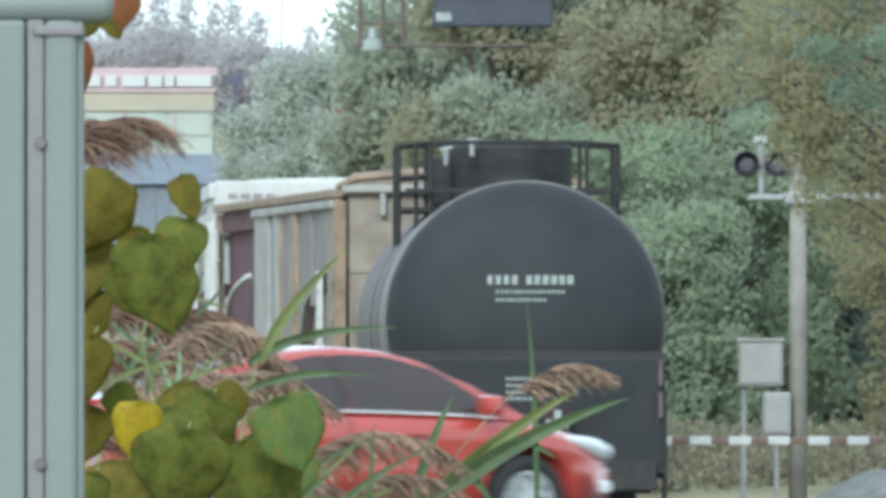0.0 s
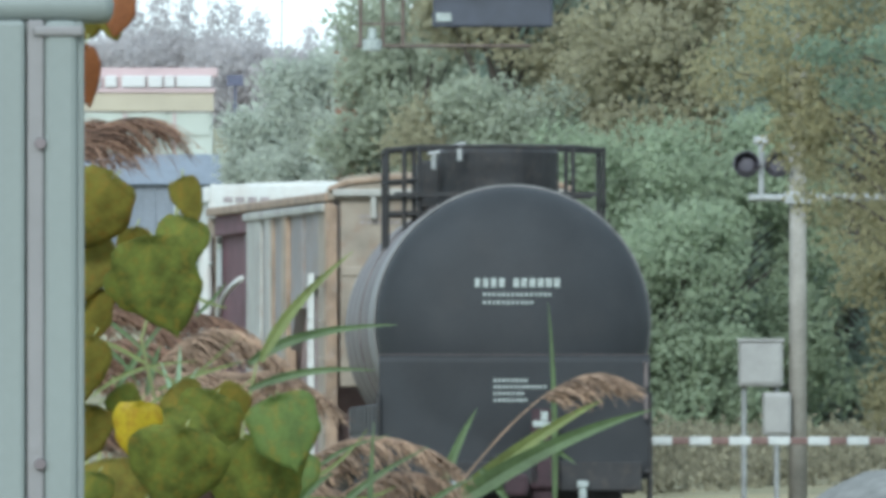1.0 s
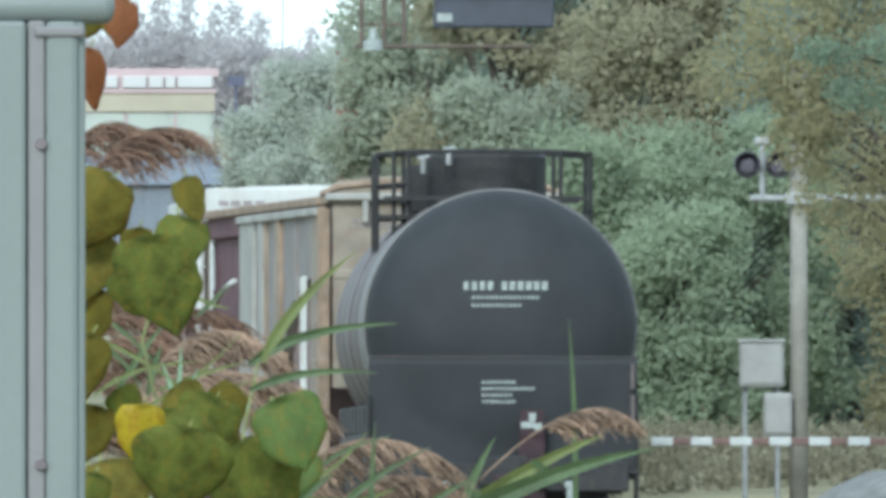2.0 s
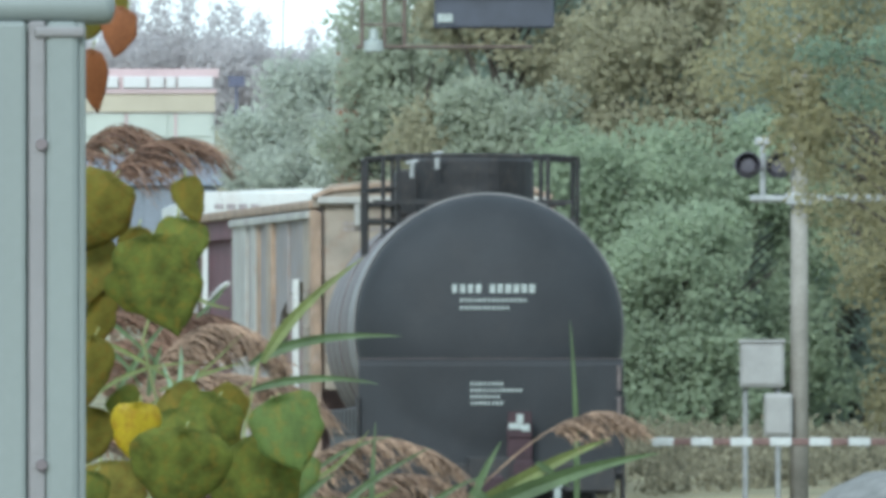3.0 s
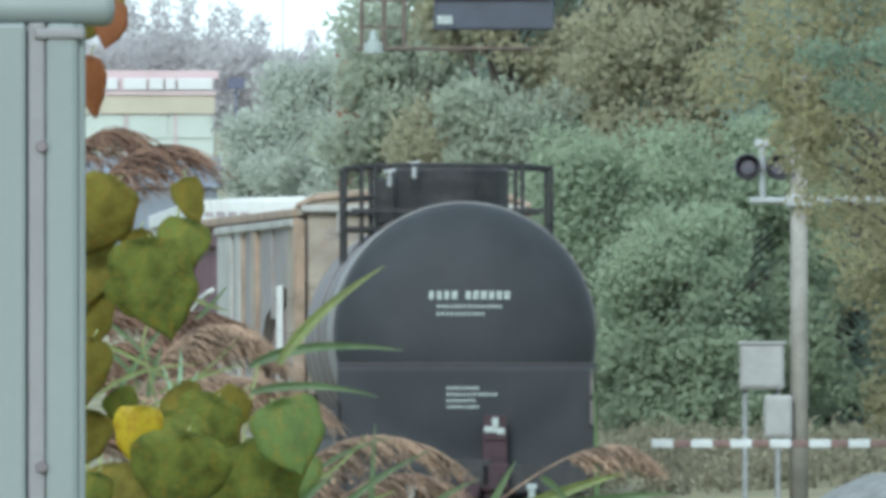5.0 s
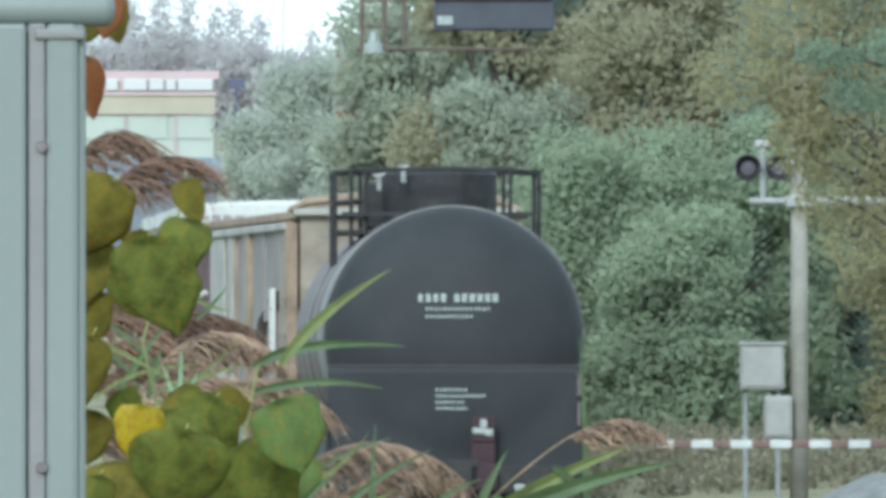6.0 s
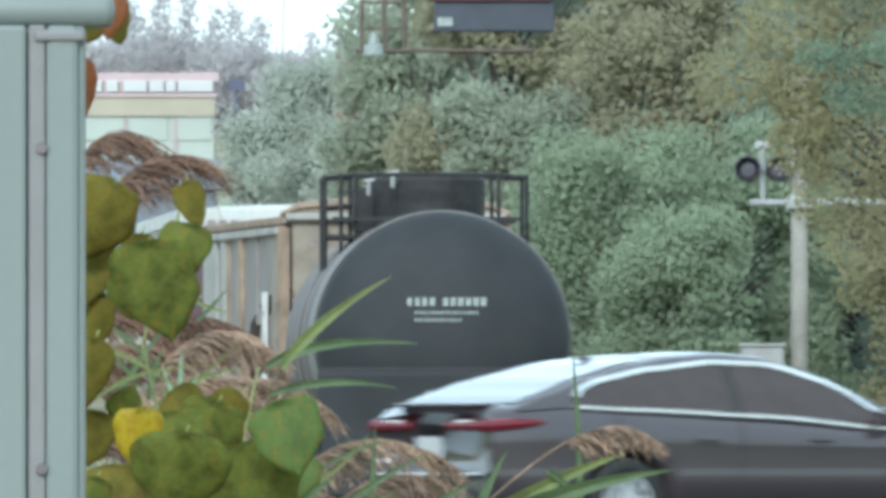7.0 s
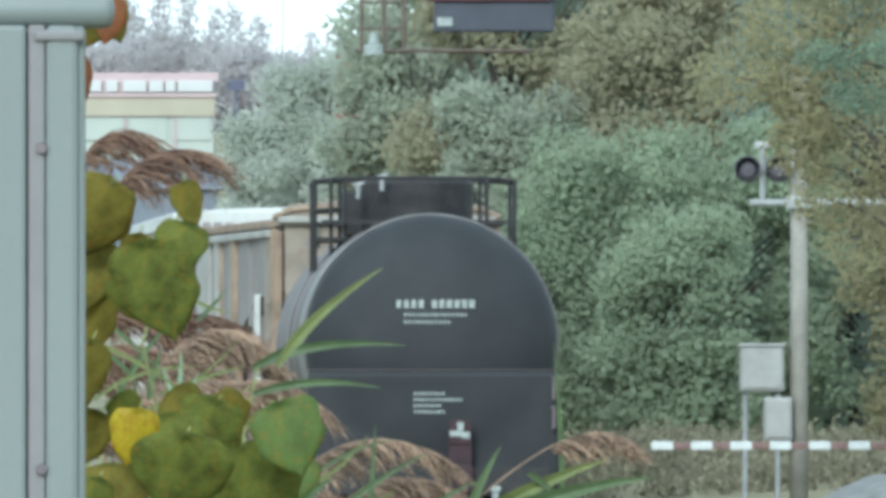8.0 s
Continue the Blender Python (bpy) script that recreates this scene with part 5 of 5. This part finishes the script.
    # plumes in the middle of the thicket
    for key, a, b, c, n, ln, seed, m in (
            ("m1", (-0.4970, 38.000, 1.7582), (-0.4225, 38.000, 1.8978), (-0.3202, 38.000, 1.8513), 70, 0.065, 41, "panicle"),
            ("m2", (-0.5514, 37.900, 1.7300), (-0.4214, 37.900, 1.8228), (-0.2451, 37.900, 1.7578), 90, 0.065, 43, "panicle"),
            ("m3", (-0.2892, 37.600, 1.5724), (-0.1602, 37.600, 1.7473), (0.0009, 37.600, 1.6479), 80, 0.060, 45, "panicle"),
            ("m4", (-0.5947, 38.300, 1.8064), (-0.5291, 38.300, 1.8814), (-0.4259, 38.300, 1.8064), 60, 0.06, 47, "plume_red"),
            ("m5", (-0.5932, 38.200, 1.6655), (-0.5183, 38.200, 1.7684), (-0.3593, 38.200, 1.6936), 60, 0.06, 49, "plume_red"),
            ("m7", (-0.4516, 38.100, 1.8053), (-0.3770, 38.100, 1.8799), (-0.2930, 38.100, 1.8240), 60, 0.06, 53, "panicle"),
            ("m8", (-0.4203, 37.800, 1.7204), (-0.3185, 37.800, 1.8314), (-0.2074, 37.800, 1.7426), 80, 0.065, 55, "panicle"),
            ("m9", (-0.5869, 38.400, 1.8445), (-0.5398, 38.400, 1.9386), (-0.4552, 38.400, 1.8445), 50, 0.06, 57, "plume_red"),
            ("m10", (-0.5636, 38.100, 1.6000), (-0.4703, 38.100, 1.7120), (-0.3397, 38.100, 1.6280), 60, 0.06, 59, "panicle"),
            ("m11", (-0.2265, 37.900, 1.5072), (-0.1337, 37.900, 1.6650), (0.0056, 37.900, 1.6093), 60, 0.06, 61, "panicle"),
            ("m12", (-0.6072, 38.500, 1.7509), (-0.5130, 38.500, 1.8640), (-0.3809, 38.500, 1.7886), 70, 0.065, 63, "plume_red"),
            ("m13", (-0.5210, 38.400, 1.6564), (-0.4270, 38.400, 1.8069), (-0.2953, 38.400, 1.7129), 70, 0.065, 65, "panicle"),
            ("m14", (-0.6261, 38.500, 1.8829), (-0.5695, 38.500, 1.9583), (-0.4847, 38.500, 1.8829), 50, 0.065, 67, "plume_red"),
            ("m15", (-0.5048, 38.600, 1.8458), (-0.4387, 38.600, 1.9214), (-0.3441, 38.600, 1.8742), 50, 0.06, 69, "plume_red"),
            ("m16", (-0.5838, 38.200, 1.5812), (-0.4996, 38.200, 1.6748), (-0.3592, 38.200, 1.5999), 70, 0.06, 71, "plume_red"),
            ("m17", (-0.5932, 38.250, 1.6560), (-0.5183, 38.250, 1.7309), (-0.3780, 38.250, 1.6655), 70, 0.06, 73, "panicle"),
            ("m18", (-0.4060, 38.000, 1.5906), (-0.3125, 38.000, 1.6560), (-0.1720, 38.000, 1.5906), 60, 0.06, 75, "panicle"),
            ("m6", (-0.3730, 37.700, 1.5261), (-0.2807, 37.700, 1.6277), (-0.1699, 37.700, 1.5815), 50, 0.05, 51, "panicle")):
        x = a[0] - 0.05
        r = Reed(root(x, a[1]), "reed with a drooping brown seed plume")
        r.stem([root(x, a[1]), (x + 0.01, a[1], a[2] - 0.25), a])
        REEDS[key] = r.plume(a, b, c, n, ln, seed, material=m)
    # loose blades through the thicket
    r = Reed(root(-0.50, 37.8), "tangle of narrow green reed blades")
    r.stem([root(-0.50, 37.8), (-0.4944, 37.800, 1.4704), (-0.4573, 37.800, 1.6093)])
    for a, b, c, w, m in (
            ((-0.1227, 37.400, 1.4718), (-0.1182, 37.400, 1.6000), (-0.1118, 37.400, 1.7053), 0.0055, "blade"),
            ((-0.1685, 37.400, 1.5634), (-0.1319, 37.400, 1.6092), (-0.0220, 37.400, 1.6641), 0.006, "blade"),
            ((-0.2425, 37.500, 1.5633), (-0.2057, 37.500, 1.6092), (-0.1782, 37.500, 1.6202), 0.006, "blade"),
            ((-0.5378, 37.600, 1.7473), (-0.4825, 37.600, 1.8394), (-0.4457, 37.600, 1.8763), 0.005, "blade"),
            ((-0.4825, 37.600, 1.7473), (-0.4733, 37.600, 1.8026), (-0.4595, 37.600, 1.8302), 0.006, "blade"),
            ((-0.5746, 37.600, 1.8210), (-0.5378, 37.600, 1.8394), (-0.4918, 37.600, 1.7566), 0.005, "blade"),
            ((-0.4641, 37.600, 1.7566), (-0.3997, 37.600, 1.7842), (-0.3260, 37.600, 1.8026), 0.004, "blade_dry"),
            ((-0.3720, 37.600, 1.6737), (-0.3674, 37.600, 1.7289), (-0.3536, 37.600, 1.7473), 0.006, "blade"),
            ((-0.0769, 37.400, 1.5084), (-0.0220, 37.400, 1.5908), (0.0605, 37.400, 1.6165), 0.006, "blade"),
            ((-0.2241, 37.500, 1.5816), (-0.1323, 37.500, 1.5633), (-0.0771, 37.500, 1.6000), 0.005, "blade_dry"),
            ((-0.5639, 37.500, 1.8388), (-0.5088, 37.500, 1.8204), (-0.4170, 37.500, 1.7561), 0.0035, "blade_dry"),
            ((-0.5685, 37.500, 1.7470), (-0.5088, 37.500, 1.8021), (-0.3986, 37.500, 1.8021), 0.0035, "blade_dry"),
            ((-0.5562, 37.600, 1.8763), (-0.5010, 37.600, 1.8394), (-0.4549, 37.600, 1.7842), 0.0035, "blade"),
            ((-0.4904, 37.500, 1.7286), (-0.4170, 37.500, 1.7561), (-0.3297, 37.500, 1.8480), 0.003, "blade_dry"),
            ((-0.4353, 37.500, 1.7286), (-0.4262, 37.500, 1.7929), (-0.4280, 37.500, 1.8296), 0.004, "blade_pale"),
            ((-0.4335, 37.500, 1.7286), (-0.4445, 37.500, 1.7653), (-0.4583, 37.500, 1.8021), 0.004, "blade_pale"),
            ((-0.4317, 37.500, 1.7286), (-0.4124, 37.500, 1.7653), (-0.3986, 37.500, 1.7929), 0.004, "blade_pale"),
            ((-0.3426, 37.400, 1.6916), (-0.3407, 37.400, 1.7282), (-0.3536, 37.400, 1.7557), 0.004, "blade_pale"),
            ((-0.3407, 37.400, 1.6824), (-0.3288, 37.400, 1.7191), (-0.3151, 37.400, 1.7328), 0.004, "blade_pale"),
            ((-0.4043, 37.600, 1.8763), (-0.3720, 37.600, 1.9039), (-0.3536, 37.600, 1.9315), 0.0035, "blade"),
            ((-0.4135, 37.600, 1.9131), (-0.3812, 37.600, 1.8947), (-0.3490, 37.600, 1.8901), 0.003, "blade_dry"),
            ((-0.2052, 37.400, 1.6275), (-0.1685, 37.400, 1.6641), (-0.0861, 37.400, 1.6824), 0.0035, "blade"),
            ((-0.2189, 37.400, 1.6092), (-0.1685, 37.400, 1.6275), (-0.1227, 37.400, 1.6916), 0.0035, "blade_dry")):
        r.leaf(a, b, c, w, m)
    REEDS["tangle"] = r.ob


reeds()


# ---- vine ----
def heart_leaf(w, h, cup, seed):
    """A heart-shaped leaf hanging from its stalk at the origin, tip down, with a raised midrib and thickness."""
    rnd = random.Random(seed)
    bm = bmesh.new()
    rows, cols = 13, 9
    top, bot = [], []
    skew = rnd.uniform(-0.12, 0.12)
    for i in range(rows):
        f = i / (rows - 1)
        half = w / 2 * (math.sin(math.pi * min(1, f ** 0.62)) ** 0.75 if f < 1 else 0) * (1 + 0.06 * math.sin(9 * f + seed) + 0.04 * math.sin(19 * f + 2 * seed)) + 0.0006
        tr, br = [], []
        for k in range(cols):
            u = -1 + 2 * k / (cols - 1)
            notch = 0.13 * h * (1 - abs(f - 0.12) / 0.35) * abs(u) if f < 0.45 else 0
            x = u * half + skew * h * f * f
            z = -f * h + max(0, notch) + 0.022 * h * math.sin(7 * u + seed)
            y = cup * (u * u * w * 0.5 + 0.5 * h * (f - 0.4) ** 2) - 0.02 * w * (1 - abs(u)) + 0.01 * w * math.sin(5 * f + seed)
            tr.append(bm.verts.new((x, y, z)))
            br.append(bm.verts.new((x, y + 0.0008, z)))
        top.append(tr)
        bot.append(br)
    for i in range(rows - 1):
        for k in range(cols - 1):
            bm.faces.new((top[i][k], top[i][k + 1], top[i + 1][k + 1], top[i + 1][k]))
            bm.faces.new((bot[i][k], bot[i + 1][k], bot[i + 1][k + 1], bot[i][k + 1]))
        for k in (0, cols - 1):
            f = (top[i][k], top[i + 1][k], bot[i + 1][k], bot[i][k])
            bm.faces.new(f if k == 0 else f[::-1])
    bm.faces.new(top[0] + bot[0][::-1])
    return bm


LEAVES = {}


def vine():
    r0 = Vector(root(-0.60, 36.4))
    t = thing("vine", r0, "climbing vine with heart-shaped green and yellowing leaves", "vine")
    for pts in ([r0, (-0.5563, 36.400, 1.4752), (-0.5652, 36.400, 1.7426), (-0.5741, 36.400, 1.9388), (-0.5786, 36.400, 2.1884), (-0.5775, 36.500, 2.3152), (-0.5221, 36.500, 2.4046)],
                [r0, (-0.4047, 36.400, 1.4306), (-0.4315, 36.400, 1.6357), (-0.4761, 36.400, 1.8318), (-0.4226, 36.400, 2.0101), (-0.4137, 36.400, 2.0814)],
                [r0, (-0.3156, 36.400, 1.4039), (-0.2978, 36.400, 1.6089), (-0.2710, 36.400, 1.7426)]):
        part("vine_stem", tube(bmesh.new(), [Vector(p) - r0 for p in pts], 0.0025, 6), "stem", t)
    for i, (key, p, w, h, rot, tilt, m) in enumerate((
            ("a", (-0.4096, 36.200, 2.0805), 54, 76, -14, 10, "leaf_olive"),
            ("c", (-0.4020, 36.150, 2.0144), 92, 110, 18, -12, "leaf"),
            ("big", (-0.4615, 36.100, 1.9802), 150, 165, -10, 12, "leaf"),
            ("left", (-0.5222, 36.200, 2.0770), 120, 150, 25, 20, "leaf_olive"),
            ("left2", (-0.5459, 36.300, 1.9912), 90, 120, 10, -10, "leaf_olive"),
            ("low_l", (-0.5517, 36.100, 1.8299), 80, 125, 12, 20, "leaf_olive"),
            ("dark", (-0.4850, 36.400, 2.0012), 60, 110, 5, 15, "leaf_olive"),
            ("y", (-0.4761, 36.000, 1.7217), 84, 92, 6, 14, "leaf_yellow"),
            ("b", (-0.2575, 36.000, 1.7305), 128, 122, -22, 4, "leaf_blue"),
            ("b2", (-0.3626, 36.200, 1.7330), 125, 165, 15, 15, "leaf"),
            ("b3", (-0.4285, 36.150, 1.7151), 120, 150, -20, -10, "leaf"),
            ("b4", (-0.4040, 35.900, 1.6800), 165, 150, 8, 20, "leaf"),
            ("b5", (-0.3106, 36.100, 1.6650), 175, 150, -22, 10, "leaf"),
            ("b6", (-0.2258, 36.300, 1.6533), 90, 110, 20, -25, "leaf_blue"),
            ("b7", (-0.5444, 36.200, 1.7153), 80, 110, 20, 20, "leaf_olive"),
            ("b8", (-0.5252, 36.100, 1.6354), 110, 120, -10, -20, "leaf_olive"),
            ("e1", (-0.3236, 36.300, 1.7511), 70, 90, 35, 20, "leaf_olive"),
            ("e2", (-0.4303, 36.300, 1.7511), 80, 80, -45, -15, "leaf_olive"),
            ("e7", (-0.5133, 36.200, 1.7507), 60, 70, -30, 20, "leaf"),
            ("e10", (-0.5458, 36.000, 1.6176), 70, 80, 15, 10, "leaf"),
            ("e12", (-0.5045, 36.200, 1.9369), 80, 100, -30, 15, "leaf"),
            ("e13", (-0.5414, 36.300, 1.9023), 60, 100, 8, 15, "leaf_olive"),
            ("o1", (-0.4996, 36.300, 2.3913), 62, 80, 12, 10, "leaf_orange"),
            ("o2", (-0.5743, 36.300, 2.2979), 52, 110, 5, 25, "leaf_orange"),
            ("o3", (-0.5340, 36.400, 2.3756), 60, 80, -15, 10, "leaf_olive"),
            ("o4", (-0.5526, 36.450, 2.3767), 90, 90, 20, 10, "leaf_olive"))):
        k = 36.1 / 40830
        bm = heart_leaf(w * k * 1.05, h * k * 1.05, (0.05, 0.10, 0.03, 0.14)[i % 4], i)
        ob = part("leaf", bm, m, t, at=Vector(p) - r0, smooth=True)
        ob.rotation_euler = (radians(tilt), radians(rot), 0)
        LEAVES[key] = ob
        part("stalk", tube(bmesh.new(), [(0, 0.002, 0), (0.006, 0.03, 0.012), (0.002, 0.06, -0.01)], 0.0012, 5), "stem", ob)
    return t


VINE = vine()


# ---- what moves ----
def swing(ob, joint, rows):
    """Turn a hanging part about its joint: rows of seconds, turn in the picture plane, shift east, shift up (m)."""
    base = Euler(ob.rotation_euler).to_matrix().to_4x4()
    j = Vector(ob.location)
    walk(ob, [(t, Matrix.Translation(j + Vector((dx, 0, dz))) @ Matrix.Rotation(radians(a), 4, "Y") @ base) for t, a, dx, dz in rows])


def sway(ob, seed, turn=2.0, shift=0.004):
    """A gentle breeze."""
    rnd = random.Random(seed)
    swing(ob, None, [(0.5 * i, rnd.uniform(-turn, turn), rnd.uniform(-shift, shift), rnd.uniform(-shift, shift) * 0.6) for i in range(17)])


def motions():
    # train: the track's line, 3.3 m/s away from the road
    for ob, head, heads, x0, x8 in ((TANK, 0.0, (1.50, 1.78), 0.955, -0.137), (HOPPER, 18.6, (5.7, 6.0), 0.21, -0.765), (WHITE, 37.5, (1.9, 2.9), -1.46, -2.25)):
        rows = []
        for i in range(9):
            f = i / 8
            x = x0 + (x8 - x0) * f
            y = 260 + 26.3 * f
            rows.append((float(i), pose(x, y + head, RAIL_Z, 0, 0, heads[0] + (heads[1] - heads[0]) * f)))
        walk(ob, rows)
    # road traffic
    for car, wheels, t0, x0, v, radius in ((RED_CAR, RED_WHEELS, 0.2, 0.517, 7.81, 0.325), (DARK_CAR, DARK_WHEELS, 6.8, 0.16, 8.55, 0.335)):
        walk(car, [(float(t), pose(x0 + v * (t - t0), ROAD[1] + (x0 - ROAD[0] + v * (t - t0)) * RS / RC, 1.17, 0, 0, 35)) for t in (0, 2, 4, 6, 8)])
        rate = v / RC / radius
        for w in wheels:
            x, y, z = w.location
            walk(w, [(round(k * 2 / 30, 4), pose(x, y, z, 0, math.degrees(rate * k * 2 / 30) % 360, 0)) for k in range(121)])
    # breeze in the reeds and the vine
    swing(REEDS["arch_a"], None, [(0.0, 0, -0.005, 0.0), (0.7, 1, 0.018, 0.0), (1.3, 4, 0.033, -0.02), (1.7, 7, 0.012, -0.035), (2.8, 7.4, 0.018, -0.038), (3.3, 9, 0.024, -0.043), (3.8, 13, 0.028, -0.057), (4.2, 15, 0.035, -0.062), (4.7, 15, 0.026, -0.062), (5.3, 12, 0.033, -0.051), (5.8, 9, 0.041, -0.04), (6.2, 9, 0.053, -0.045), (6.6, 10, 0.045, -0.046), (7.2, 10, 0.036, -0.045), (7.6, 11, 0.029, -0.047), (8.0, 11, 0.008, -0.05)])
    for key, f in (("arch_b", 1.0), ("arch_plume", 1.0), ("arch_e", 0.9), ("arch_d", 0.9)):
        swing(REEDS[key], None, [(t, a * f, dx, dz) for t, a, dx, dz in [(0.0, 0, -0.005, 0.0), (0.7, 1, 0.018, 0.0), (1.3, 4, 0.033, -0.02), (1.7, 7, 0.012, -0.035), (2.8, 7.4, 0.018, -0.038), (3.3, 9, 0.024, -0.043), (3.8, 13, 0.028, -0.057), (4.2, 15, 0.035, -0.062), (4.7, 15, 0.026, -0.062), (5.3, 12, 0.033, -0.051), (5.8, 9, 0.041, -0.04), (6.2, 9, 0.053, -0.045), (6.6, 10, 0.045, -0.046), (7.2, 10, 0.036, -0.045), (7.6, 11, 0.029, -0.047), (8.0, 11, 0.008, -0.05)]])
    for i, key in enumerate(("m1", "m2", "m3", "m4", "m5", "m6", "m7", "m8", "m9", "m10", "m11", "m12", "m13", "m14", "m15", "m16", "m17", "m18")):
        sway(REEDS[key], 100 + i, 2.5, 0.004)
    swing(REEDS["arch_c"], None, [(0.0, -2, -0.015, 0.0), (0.6, 0, 0, 0), (1.5, 1, 0.031, -0.05), (3.5, 2, 0.056, -0.076), (4.5, 3, 0.075, -0.104), (5.8, 1, 0.06, -0.08), (6.5, 1, 0.061, -0.081), (8.0, 1, 0.05, -0.07)])
    swing(REEDS["up"], None, [(0.0, 0, 0, 0), (0.7, 1, 0.015, 0), (1.3, 1, 0.047, 0), (1.7, 1, 0.062, -0.028), (2.8, 1, 0.062, -0.024), (3.3, 1, 0.07, -0.05), (3.8, 2, 0.085, -0.09), (4.2, 2, 0.10, -0.10), (4.7, 2, 0.10, -0.11), (5.8, 1, 0.078, -0.055), (6.2, 1, 0.08, -0.05), (7.2, 0, 0.064, -0.06), (7.6, 0, 0.045, -0.06), (8.0, 0, 0.043, -0.06)])
    swing(REEDS["b1"], None, [(0.0, -4, 0, 0), (1.0, -5, 0, 0), (1.5, -7, 0, 0), (3.0, -1, 0, 0), (3.5, 0, 0, 0), (4.5, 4, 0, 0), (6.0, 2, 0.004, 0), (7.0, 1, 0.026, 0.003), (7.5, 1, 0.018, 0.002), (8.0, 1, 0.005, 0)])
    swing(REEDS["b2"], None, [(0.0, -4, 0, 0), (1.5, -7, 0, 0), (3.0, -1, 0, 0), (3.5, 0, 0, 0), (4.5, 5, 0, 0), (6.0, 0, 0.006, 0), (7.0, -1, 0.030, 0), (7.5, -1, 0.020, 0), (8.0, -1, 0.004, 0)])
    swing(REEDS["b3"], None, [(0.0, -6, 0, 0), (1.0, -4, 0, 0), (1.5, -5, 0, 0), (3.0, 0, 0, 0), (3.5, 0, 0.015, 0), (4.5, 2, 0.025, 0), (6.0, 5, 0.03, 0), (7.0, 6, 0.03, -0.005), (8.0, 3, 0.025, 0)])
    swing(REEDS["top_a"], None, [(0.0, 0, 0, 0), (0.5, -3, 0.003, 0.008), (1.0, 0, 0.012, 0), (1.5, 0, 0.036, -0.010), (3.0, 1, 0.078, -0.030), (3.5, 2, 0.080, -0.045), (4.0, 2, 0.072, -0.050), (4.5, 1, 0.060, -0.032), (6.0, 2, 0.070, -0.055), (7.0, 1, 0.077, -0.052), (8.0, 0, 0.085, -0.045)])
    swing(REEDS["top_b"], None, [(t, a * 0.6, dx * 0.7, dz * 0.2) for t, a, dx, dz in [(0.0, 0, 0, 0), (0.5, -3, 0.003, 0.008), (1.0, 0, 0.012, 0), (1.5, 0, 0.036, -0.010), (3.0, 1, 0.078, -0.030), (3.5, 2, 0.080, -0.045), (4.0, 2, 0.072, -0.050), (4.5, 1, 0.060, -0.032), (6.0, 2, 0.070, -0.055), (7.0, 1, 0.077, -0.052), (8.0, 0, 0.085, -0.045)]])
    swing(LEAVES["o1"], None, [(0.0, 0, 0, 0), (1.0, 4, -0.006, -0.012), (1.5, 2, -0.004, -0.02), (3.5, 6, -0.008, -0.045), (4.5, 5, -0.016, -0.036), (6.0, 3, -0.026, -0.01), (7.0, 2, -0.022, -0.008), (8.0, 5, -0.022, -0.016)])
    swing(LEAVES["o2"], None, [(0.0, 0, 0, 0), (1.0, -3, 0.010, -0.01), (3.5, -4, 0.019, -0.018), (4.5, -4, 0.017, -0.022), (6.5, -2, 0.011, -0.024), (7.2, 0, 0.0, -0.02), (8.0, 0, -0.004, -0.015)])
    for i, key in enumerate(LEAVES):
        if key in ("o1", "o2"):
            continue
        sway(LEAVES[key], 200 + i, 3.0, 0.004)


motions()
